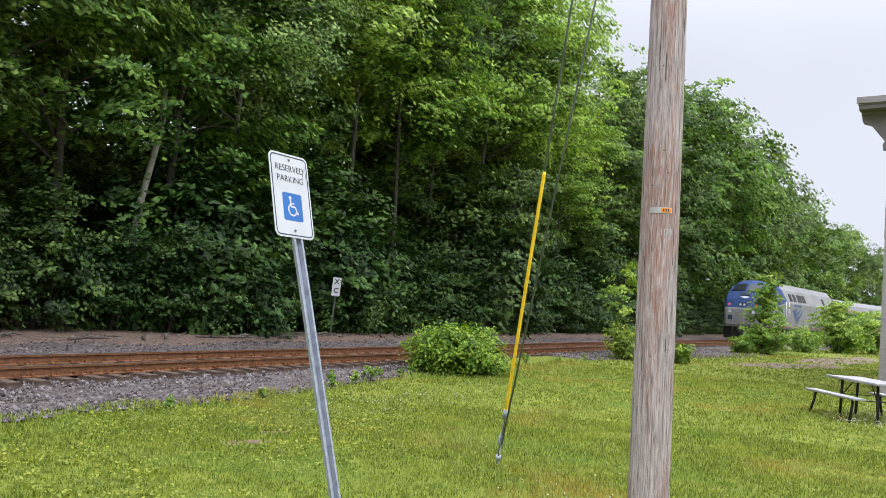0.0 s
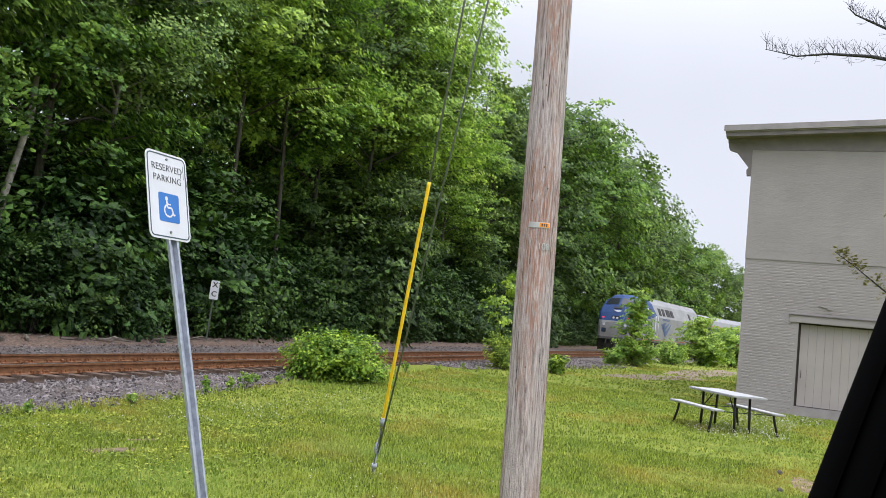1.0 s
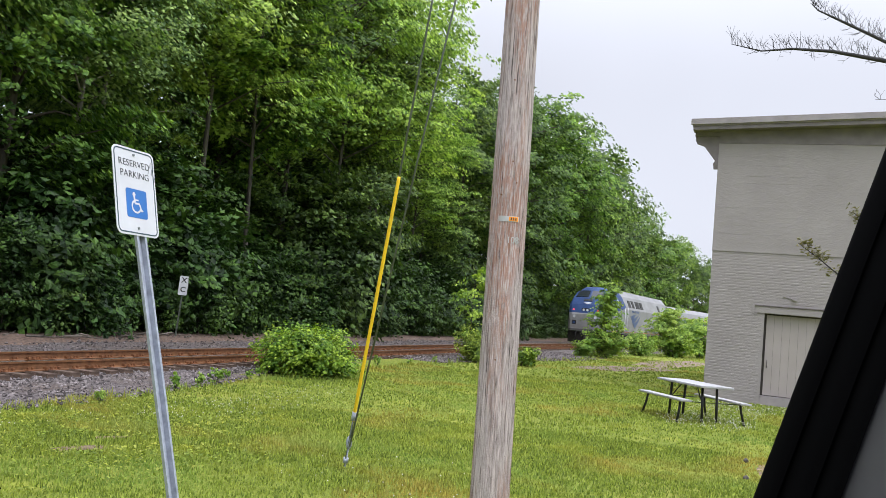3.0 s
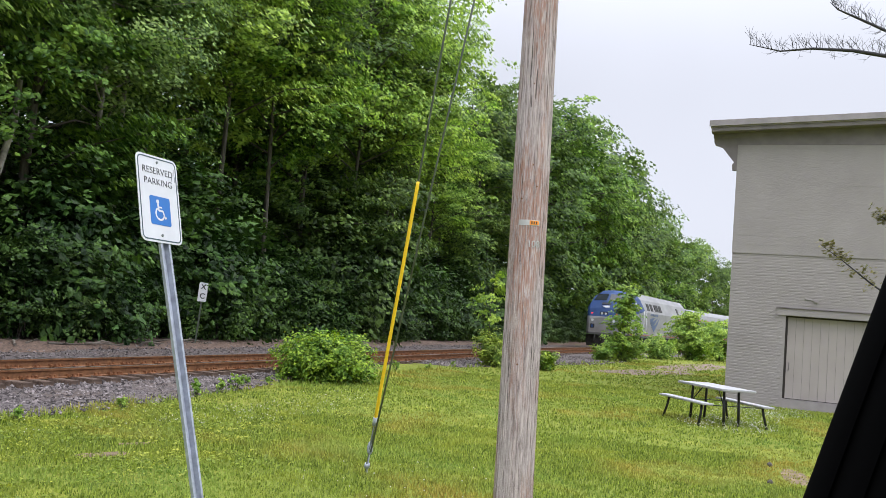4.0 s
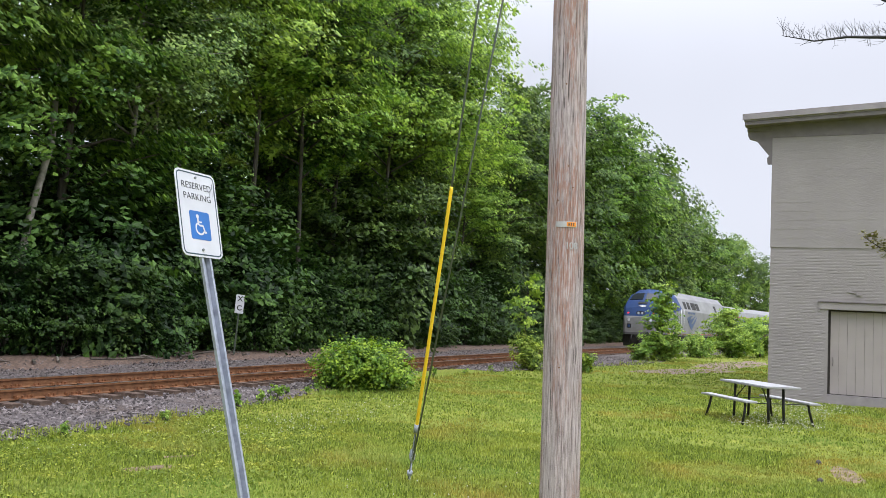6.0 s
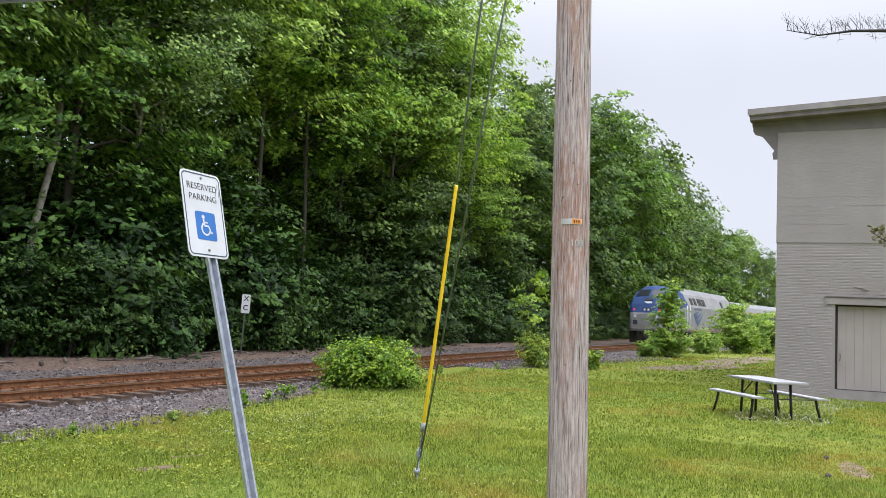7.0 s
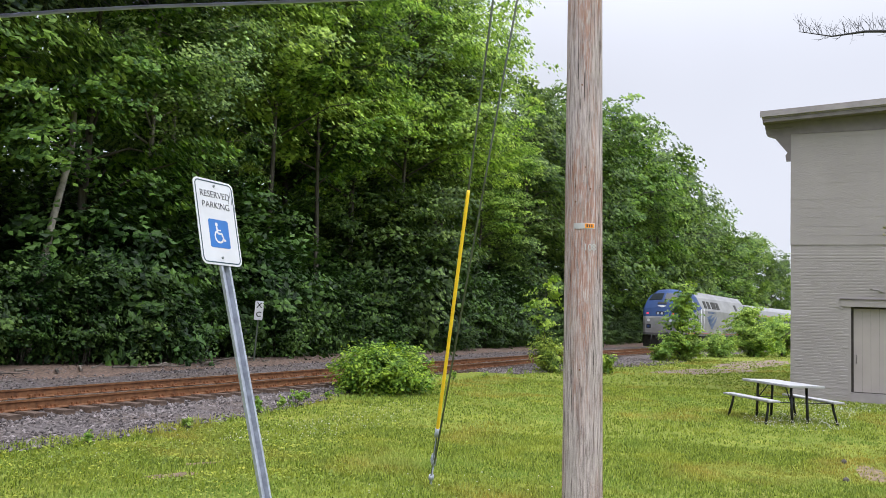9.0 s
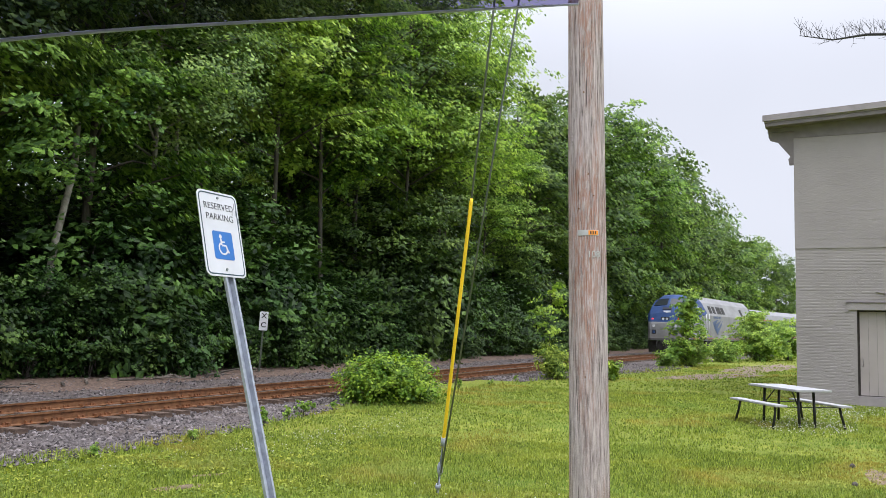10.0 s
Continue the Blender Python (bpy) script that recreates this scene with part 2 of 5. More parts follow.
M_LEG = plain("black_steel_tube", (0.02, 0.02, 0.023), 0.4, 0.3)
M_CARBLACK = Mat("black_car_rubber", 0.7, spec=0.03).colour((0.004, 0.004, 0.0045)).m
M_CARTRIM = plain("grey_car_trim", (0.11, 0.108, 0.115), 0.7, vary=0.1)
M_EDGE = plain("pale_visor_edge", (0.80, 0.83, 0.90), 0.35, 0.0, vary=0.04)


def smoked():
    """Smoked acrylic: dark, half see-through."""
    m = Mat("smoked_acrylic", 0.25)
    m.colour((0.01, 0.01, 0.02))
    tr = m.n.new("ShaderNodeBsdfTransparent")
    tr.inputs["Color"].default_value = (0.31, 0.29, 0.47, 1)
    ms = m.n.new("ShaderNodeMixShader")
    ms.inputs[0].default_value = 0.12
    m.l.new(tr.outputs[0], ms.inputs[1])
    m.l.new(m.p.outputs[0], ms.inputs[2])
    m.l.new(ms.outputs[0], m.n["Material Output"].inputs["Surface"])
    return m.m


M_SMOKED = smoked()

# ---- mesh helpers ----


def link(name, verts, faces, mats, parent=None, label="", smooth=False, index=None):
    me = bpy.data.meshes.new(name)
    me.from_pydata(verts, [], faces)
    for m in mats if isinstance(mats, (list, tuple)) else [mats]:
        me.materials.append(m)
    if index is not None:
        me.polygons.foreach_set("material_index", index)
    if smooth:
        me.polygons.foreach_set("use_smooth", [True] * len(me.polygons))
    me.update()
    ob = new(name, me)
    if parent:
        ob.parent = parent
    if label:
        tagged(ob, label)
    return ob


def part(name, bm, material, parent=None, label="", smooth=False):
    me = bpy.data.meshes.new(name)
    bmesh.ops.recalc_face_normals(bm, faces=bm.faces)
    if smooth:
        for f in bm.faces:
            f.smooth = True
    bm.to_mesh(me)
    bm.free()
    for m in material if isinstance(material, (list, tuple)) else [material]:
        me.materials.append(m)
    ob = new(name, me)
    if parent:
        ob.parent = parent
    if label:
        tagged(ob, label)
    return ob


def box(lo, hi, bevel=0.0, bm=None, m=None):
    own = bmesh.new()
    bmesh.ops.create_cube(own, size=1)
    for v in own.verts:
        v.co = Vector([lo[k] + (v.co[k] + 0.5) * (hi[k] - lo[k]) for k in range(3)])
    if bevel:
        bmesh.ops.bevel(own, geom=own.edges[:], offset=bevel, segments=2, affect="EDGES")
    if m is not None:
        bmesh.ops.transform(own, matrix=m, verts=own.verts)
    if bm is None:
        return own
    return merge(bm, own)


def merge(bm, own):
    got = {v: bm.verts.new(v.co) for v in own.verts}
    for f in own.faces:
        g = bm.faces.new([got[v] for v in f.verts])
        g.material_index, g.smooth = f.material_index, f.smooth
    own.free()
    return bm


def tube(points, radii, sides=8, bm=None, cap=True):
    """A round bar along points; radii one number or one for each point."""
    bm = bm or bmesh.new()
    pts = [Vector(p) for p in points]
    if isinstance(radii, (int, float)):
        radii = [radii] * len(pts)
    rings = []
    for k, p in enumerate(pts):
        d = (pts[min(k + 1, len(pts) - 1)] - pts[max(k - 1, 0)]).normalized()
        a = d.cross(Vector((0, 0, 1)) if abs(d.z) < 0.9 else Vector((1, 0, 0))).normalized()
        b = d.cross(a)
        rings.append([bm.verts.new(p + radii[k] * (a * math.cos(2 * math.pi * j / sides) + b * math.sin(2 * math.pi * j / sides))) for j in range(sides)])
    for r, q in zip(rings, rings[1:]):
        for j in range(sides):
            f = bm.faces.new((r[j], r[(j + 1) % sides], q[(j + 1) % sides], q[j]))
            f.smooth = True
    if cap:
        bm.faces.new(rings[0][::-1])
        bm.faces.new(rings[-1])
    return bm


def loft(sections, bm=None, closed=True, cap=True):
    """Skins a list of sections, each with the same number of points."""
    bm = bm or bmesh.new()
    rings = [[bm.verts.new(p) for p in s] for s in sections]
    n = len(rings[0])
    for r, q in zip(rings, rings[1:]):
        for j in range(n if closed else n - 1):
            bm.faces.new((r[j], r[(j + 1) % n], q[(j + 1) % n], q[j]))
    if cap:
        bm.faces.new(rings[0][::-1])
        bm.faces.new(rings[-1])
    return bm


def plate(outline, depth, m=None, bm=None):
    """A flat outline in x, z given thickness along +y."""
    own = bmesh.new()
    loft([[(x, 0, z) for x, z in outline], [(x, depth, z) for x, z in outline]], own)
    if m is not None:
        bmesh.ops.transform(own, matrix=m, verts=own.verts)
    return own if bm is None else merge(bm, own)


def rounded(w, h, r, n=6):
    """A rounded rectangle's outline about the origin."""
    out = []
    for cx, cz, a0 in ((w / 2 - r, h / 2 - r, 0), (-w / 2 + r, h / 2 - r, 90), (-w / 2 + r, -h / 2 + r, 180), (w / 2 - r, -h / 2 + r, 270)):
        for k in range(n + 1):
            a = radians(a0 + 90 * k / n)
            out.append((cx + r * math.cos(a), cz + r * math.sin(a)))
    return out


def lettering(name, text, size, m, material, parent, spread=1.0, bold=0.0, depth=0.001):
    """Raised letters in the built-in font, turned into a mesh; they read along x with z up and face -y."""
    cu = bpy.data.curves.new(name, "FONT")
    cu.body, cu.size, cu.align_x, cu.align_y = text, size, "CENTER", "CENTER"
    cu.space_character, cu.offset, cu.extrude = spread, bold, depth
    tmp = bpy.data.objects.new(name, cu)
    scene.collection.objects.link(tmp)
    me = bpy.data.meshes.new_from_object(tmp.evaluated_get(bpy.context.evaluated_depsgraph_get()))
    bpy.data.objects.remove(tmp)
    me.transform(m @ Matrix.Rotation(radians(90), 4, "X"))
    me.materials.clear()
    me.materials.append(material)
    ob = new(name, me)
    ob.parent = parent
    return ob


def thing(name, label, category, m=None, group="", kind=""):
    ob = new(name)
    ob.empty_display_size = 0.2
    if m is not None:
        ob.matrix_world = m
    return tagged(ob, label, category, group, kind)


# ---- ground ----
CURVE_FROM, CURVE_R, CURVE_TO = 42.5, 230.0, 92.0


def rail_y(x):
    """The track's middle line: straight, then bending away to the south."""
    a = max(0.0, min(x, CURVE_TO) - CURVE_FROM)
    return 0.755 - a * a / (2 * CURVE_R) - max(0.0, x - CURVE_TO) * a / CURVE_R


def wood_y(x):
    """The line that the wood's edge follows, more gently bent than the track."""
    return 0.755 - max(0.0, x - 40) ** 2 / 920


def ground_z(x, y):
    d = y - rail_y(x)
    z = -0.30 + 0.08 * min(1, max(0, (x - 12) / 10))
    if d > 4:
        z = max(z, -0.08)
    return z + 0.025 * noise.noise(Vector((x * 0.35, y * 0.35, 0))) + 0.015 * noise.noise(Vector((x * 1.3, y * 1.3, 5)))


def build_ground():
    xs = [-3000, -600, -150, -60, -30] + [-20 + 0.6 * k for k in range(150)] + [72, 76, 82, 90, 100, 115, 135, 160, 200, 260, 400, 800, 3000]
    ys = [-3000, -600, -150, -60, -35, -26] + [-20 + 0.6 * k for k in range(46)] + [8, 9, 11, 14, 18, 24, 34, 60, 150, 600, 3000]
    v = [(x, y, ground_z(x, y)) for y in ys for x in xs]
    n = len(xs)
    f = [(j * n + i, j * n + i + 1, (j + 1) * n + i + 1, (j + 1) * n + i) for j in range(len(ys) - 1) for i in range(n - 1)]
    return tagged(link("ground", v, f, M_LAWN, smooth=True), "uneven green lawn with yellowed and bare patches", "lawn", kind="structure")


build_ground()


def shoulder(x):
    """How much wider the ballast spreads towards the lawn further along."""
    return max(min(1.8, max(0.0, (x - 26) * 0.13)), 0.6 * min(1.0, max(0.0, (16 - x) / 6)))


def build_ballast():
    prof = [(-3.0, -0.46), (-2.55, -0.31), (-1.75, -0.255), (-0.8, -0.215), (0.8, -0.215), (1.75, -0.22), (2.4, -0.17), (3.7, -0.10), (4.5, -0.33)]
    xs = [-60, -30] + [-16 + 0.7 * k for k in range(120)] + [70 + 4 * k for k in range(60)]
    v, f = [], []
    for x in xs:
        c = rail_y(x)
        for d, z in prof:
            j = 0.22 * noise.noise(Vector((x * 0.8, d, 3))) + 0.12 * noise.noise(Vector((x * 2.7, d, 8))) if abs(d) > 2 else 0
            y = c + d + j - (shoulder(x) if d < -2 else 0)
            if -2.9 < d < -1 and shoulder(x) > 0.05:
                z = max(z, ground_z(x, y) + 0.03)
            v.append((x, y, z + 0.025 * noise.noise(Vector((x * 1.7, d * 2, 1)))))
    n = len(prof)
    for i in range(len(xs) - 1):
        for k in range(n - 1):
            f.append((i * n + k, (i + 1) * n + k, (i + 1) * n + k + 1, i * n + k + 1))
    return tagged(link("ballast_bed", v, f, M_BALLAST, smooth=True), "grey crushed-stone ballast bed under the railway track", "ballast", kind="structure")


build_ballast()


def scatter_stones():
    rng = np.random.default_rng(3)
    n = 19000
    x = 6 + 40 * rng.random(n) ** 1.25
    d = rng.uniform(-2.75, 4.4, n)
    d[: n // 2] = rng.uniform(-2.8, -1.0, n // 2)
    z = np.interp(d, [-3.0, -2.55, -1.75, -0.8, 0.8, 1.75, 2.4, 3.7, 4.5], [-0.46, -0.31, -0.255, -0.215, -0.215, -0.22, -0.17, -0.09, -0.02]) + 0.008
    w = np.array([shoulder(a) for a in x])
    d = np.where(d < -1.75, -1.75 + (d + 1.75) * (1 + w / 0.8), d)
    y = d + np.array([rail_y(a) for a in x])
    z = np.where(w > 0.05, np.maximum(z, np.array([ground_z(a, b) + 0.035 for a, b in zip(x, y)])), z) if w.any() else z
    base = np.array([(1, 0, 0), (0, 1, 0), (-1, 0, 0), (0, -1, 0), (0, 0, 0.8), (0, 0, -0.6)])
    tri = np.array([(0, 1, 4), (1, 2, 4), (2, 3, 4), (3, 0, 4), (1, 0, 5), (2, 1, 5), (3, 2, 5), (0, 3, 5)])
    s = rng.uniform(0.016, 0.04, (n, 1, 1)) * rng.uniform(0.6, 1.3, (n, 1, 3))
    a = rng.uniform(0, 6.28, n)
    p = base[None] * s + rng.normal(0, 0.006, (n, 6, 3))
    px = p[:, :, 0] * np.cos(a)[:, None] - p[:, :, 1] * np.sin(a)[:, None]
    py = p[:, :, 0] * np.sin(a)[:, None] + p[:, :, 1] * np.cos(a)[:, None]
    v = np.stack([px + x[:, None], py + y[:, None], p[:, :, 2] + z[:, None]], 2).reshape(-1, 3)
    f = (tri[None] + 6 * np.arange(n)[:, None, None]).reshape(-1, 3)
    return tagged(link("ballast_stones", v.tolist(), f.tolist(), M_STONE), "loose grey and reddish crushed stones along the track", "stones", kind="stuff")


scatter_stones()


def build_forest_floor():
    xs = [-60, -30, -10] + [2.0 * k for k in range(0, 50)] + [104 + 8 * k for k in range(20)]
    prof = (3.0, 3.6, 4.2, 4.9, 6.5, 9, 14, 22, 40)
    v = [(x, wood_y(x) + d + (0.5 * noise.noise(Vector((x * 0.6, d, 2))) if d < 4.5 else 0), 0.0 + 0.03 * noise.noise(Vector((x, d * 2, 4))) - (0.24 if d < 3.3 else 0.09 if d < 3.8 else 0.02 if d < 4.5 else 0)) for x in xs for d in prof]
    n = len(prof)
    f = [(i * n + k, (i + 1) * n + k, (i + 1) * n + k + 1, i * n + k + 1) for i in range(len(xs) - 1) for k in range(n - 1)]
    return tagged(link("forest_floor", v, f, M_LITTER, smooth=True), "brown leaf litter on the ground of the wood", "forest floor", kind="structure")


build_forest_floor()


def patch(name, label, category, cx, cy, rx, ry, material, lift=0.012, seed=0, turn=0.0):
    rings, sides, v, f = 5, 40, [], []
    for r in range(rings + 1):
        for k in range(sides):
            a = 2 * math.pi * k / sides
            e = 1 + 0.35 * noise.noise(Vector((2 * math.cos(a), 2 * math.sin(a), seed))) + 0.2 * noise.noise(Vector((6 * math.cos(a), 6 * math.sin(a), seed + 4)))
            q = r / rings * e
            lx, ly = rx * q * math.cos(a), ry * q * math.sin(a)
            x, y = cx + lx * math.cos(turn) - ly * math.sin(turn), cy + lx * math.sin(turn) + ly * math.cos(turn)
            v.append((x, y, ground_z(x, y) + lift * (1 - (r / rings) ** 2) + 0.003 - 0.02 * (r == rings)))
    for r in range(rings):
        for k in range(sides):
            f.append((r * sides + k, r * sides + (k + 1) % sides, (r + 1) * sides + (k + 1) % sides, (r + 1) * sides + k))
    return tagged(link(name, v, f, material, smooth=True), label, category, kind="structure")


patch("dirt_patch", "bare brown soil showing through the lawn", "soil", 7.5, -5.15, 0.34, 0.12, M_DIRT, seed=1, turn=-0.4)
patch("dirt_patch", "bare brown soil showing through the lawn", "soil", 8.3, -4.9, 0.3, 0.07, M_DIRT, seed=7, turn=-0.5)
patch("dirt_patch", "bare sandy soil worn into the lawn", "soil", 13.0, -12.2, 0.8, 0.22, M_DIRT, seed=5, turn=0.1)
patch("gravel_patch", "worn gravel strip in the grass near the building", "gravel", 37, -6.7, 5.0, 1.2, M_PATH, seed=2, turn=-0.3)
patch("gravel_patch", "worn gravel strip in the grass near the building", "gravel", 48, -7.6, 8, 1.5, M_PATH, seed=3, turn=-0.1)


def scatter_grass():
    rng = np.random.default_rng(5)
    spots = []
    for n, r0, r1 in ((52000, 6.5, 14), (46000, 14, 26), (36000, 26, 50), (16000, 50, 90)):
        r = np.sqrt(rng.uniform(r0 * r0, r1 * r1, n))
        a = rng.uniform(radians(-9), radians(64), n)
        spots.append(np.stack([0.25 + r * np.cos(a), -11.9 + r * np.sin(a), r], 1))
    s = np.concatenate(spots)
    c = np.array([rail_y(x) for x in s[:, 0]])
    edge = np.array([0.35 * noise.noise(Vector((x * 0.7, 0, 9))) for x in s[:, 0]])
    wide = np.array([shoulder(x) for x in s[:, 0]])
    gap = c - 2.55 + edge - wide - s[:, 1]
    keep = (gap > 0) & ~((s[:, 0] > 24.8) & (s[:, 1] < -10.5))
    for cx, cy, rx, ry, turn in ((7.5, -5.15, 0.4, 0.17, -0.4), (8.3, -4.9, 0.35, 0.10, -0.5),  (37, -6.7, 5.0, 1.2, -0.3), (48, -7.6, 8, 1.5, -0.1), (13.0, -12.2, 0.9, 0.3, 0.1)):
        dx, dy = s[:, 0] - cx, s[:, 1] - cy
        u, w = dx * math.cos(turn) + dy * math.sin(turn), -dx * math.sin(turn) + dy * math.cos(turn)
        keep &= ((u / rx) ** 2 + (w / ry) ** 2 > 1) | (rng.random(len(s)) < 0.5)
    s = s[keep]
    n = len(s)
    z = np.array([ground_z(x, y) for x, y in s[:, :2]])
    blades = 3
    rim = np.where((gap[keep] < 0.5) & (rng.random(n) < 0.35), rng.uniform(1.4, 3.2, n), 1.0)
    tall = np.array([0.7 + 0.6 * max(0, noise.noise(Vector((x * 0.5, y * 0.5, 20))) + 0.25) for x, y in s[:, :2]])
    vs = []
    for b in range(blades):
        a = rng.uniform(0, 6.28, n)
        h = rng.uniform(0.02, 0.05, n) * tall * rim * (1 + s[:, 2] / 60)
        w = 0.0045 * (1 + s[:, 2] / 7)
        ox, oy = rng.normal(0, 0.03, n), rng.normal(0, 0.03, n)
        lean = rng.uniform(0.1, 0.7, n) * h
        ca, sa = np.cos(a), np.sin(a)
        p0 = np.stack([s[:, 0] + ox - w * sa, s[:, 1] + oy + w * ca, z - 0.01], 1)
        p1 = np.stack([s[:, 0] + ox + w * sa, s[:, 1] + oy - w * ca, z - 0.01], 1)
        p2 = np.stack([s[:, 0] + ox + lean * ca, s[:, 1] + oy + lean * sa, z + h], 1)
        vs.append(np.stack([p0, p1, p2], 1))
    v = np.concatenate(vs).reshape(-1, 3)
    f = np.arange(len(v)).reshape(-1, 3)
    return tagged(link("grass", v.tolist(), f.tolist(), M_BLADE), "short green lawn grass, yellowed in places", "grass", kind="stuff")


scatter_grass()


def scatter_clover():
    rng = np.random.default_rng(8)
    c = []
    for cx, cy, rx, ry, n in ((11.6, -4.4, 2.2, 0.7, 170), (14.5, -4.0, 1.6, 0.6, 60), (18.3, -11.0, 1.6, 1.0, 420), (20.5, -11.3, 2.4, 0.8, 380), (22.3, -11.6, 1.6, 1.2, 320), (9, -3.6, 2, 0.6, 40), (8.6, -8.2, 1.2, 1.4, 30)):
        a, r = rng.uniform(0, 6.28, n), np.sqrt(rng.random(n))
        c.append(np.stack([cx + rx * r * np.cos(a), cy + ry * r * np.sin(a)], 1))
    c = np.concatenate(c)
    n = len(c)
    z = np.array([ground_z(x, y) for x, y in c]) + rng.uniform(0.05, 0.11, n)
    base = np.array([(1, 0, 0), (0, 1, 0), (-1, 0, 0), (0, -1, 0), (0, 0, 1), (0, 0, -1)])
    tri = np.array([(0, 1, 4), (1, 2, 4), (2, 3, 4), (3, 0, 4), (1, 0, 5), (2, 1, 5), (3, 2, 5), (0, 3, 5)])
    v = base[None] * rng.uniform(0.006, 0.011, (n, 1, 1)) + np.stack([c[:, 0], c[:, 1], z], 1)[:, None]
    f = (tri[None] + 6 * np.arange(n)[:, None, None]).reshape(-1, 3)
    return tagged(link("clover_blossoms", v.reshape(-1, 3).tolist(), f.tolist(), M_CLOVER), "small white clover blossoms in the lawn", "flowers", kind="stuff")


scatter_clover()


def scatter_ground_cover():
    """Low broad-leaved weeds in ragged clumps where the lawn thins out towards the ballast."""
    rng = np.random.default_rng(17)
    n = 24000
    x, y = rng.uniform(4.5, 15, n), rng.uniform(-7.0, -1.6, n)
    dens = np.array([noise.noise(Vector((a * 0.9, b * 0.9, 31))) + 0.6 * noise.noise(Vector((a * 2.6, b * 2.6, 33))) for a, b in zip(x, y)])
    near = np.clip((y + 7.4 + 0.25 * (9 - x)) / 2.2, 0, 1) * np.clip((15 - x) / 5, 0, 1)
    keep = (y < -1.75 - np.array([shoulder(a) for a in x]) + 0.35 * dens) & (dens + 0.35 * near > 0.12) & (rng.random(n) < 0.15 + 0.85 * near)
    x, y, dens = x[keep], y[keep], dens[keep]
    n = len(x)
    z = np.array([ground_z(a, b) for a, b in zip(x, y)]) + rng.uniform(0.02, 0.05, n) + 0.03 * np.clip(dens, 0, 0.6)
    c = np.stack([x, y, np.maximum(z, np.interp(y - 0.755, [-2.9, -2.55, -1.75], [-9, -0.30, -0.24]))], 1)
    a = rng.uniform(0, 6.283, n)
    u = np.stack([np.cos(a), np.sin(a), rng.normal(0, 0.35, n)], 1)
    w = np.stack([-np.sin(a), np.cos(a), rng.normal(0, 0.35, n)], 1)
    s = rng.uniform(0.010, 0.024, (n, 1))
    v = np.stack([c - u * s, c + w * s * 0.7, c + u * s * 1.1, c - w * s * 0.7], 1).reshape(-1, 3)
    f = np.arange(n)[:, None] * 4 + np.arange(4)[None]
    return tagged(link("ground_cover", v.tolist(), f.tolist(), M_COVER), "low broad-leaved weeds in ragged yellow-green clumps", "weeds", kind="stuff")


scatter_ground_cover()

# ---- foliage ----


def leaves(rng, centres, outward, spread, count, size, droop=0.35, flat=0.12):
    """Leaves of many sprays: flattened, drooping tufts round the centres. Returns verts and faces."""
    k = len(centres)
    n = k * count
    c = np.repeat(np.asarray(centres), count, 0)
    o = np.repeat(np.asarray(outward), count, 0)
    sp = np.repeat(np.asarray(spread), count)[:, None]
    side = np.cross(o, (0, 0, 1.0))
    side /= np.linalg.norm(side, axis=1)[:, None] + 1e-6
    up = np.cross(side, o)
    u, v, w = rng.uniform(-1, 1, (n, 1)), rng.normal(0, 0.45, (n, 1)), rng.normal(0, flat, (n, 1))
    p = c + sp * (o * u + side * v * (1.05 - 0.45 * np.abs(u)) + up * w)
    p[:, 2] -= (sp * droop * (u ** 2 + 0.5 * v ** 2))[:, 0]
    nrm = np.stack([rng.normal(0, 0.4, n), rng.normal(0, 0.4, n), 0.7 * np.ones(n)], 1) + 0.95 * o
    nrm /= np.linalg.norm(nrm, axis=1)[:, None]
    a = rng.normal(0, 1, (n, 3)) + 0.6 * o - np.array((0, 0, 0.35))
    a -= nrm * (a * nrm).sum(1)[:, None]
    a /= np.linalg.norm(a, axis=1)[:, None]
    b = np.cross(nrm, a)
    s = size * rng.uniform(0.65, 1.3, (n, 1))
    fold = -0.12 * s * nrm
    q = np.stack([p - a * s * 0.5, p + b * s * 0.36 + fold, p + a * s * 0.55, p - b * s * 0.36 + fold], 1).reshape(-1, 3)
    f = (np.arange(n)[:, None] * 4 + np.array((0, 1, 2, 3))[None])
    return q, f


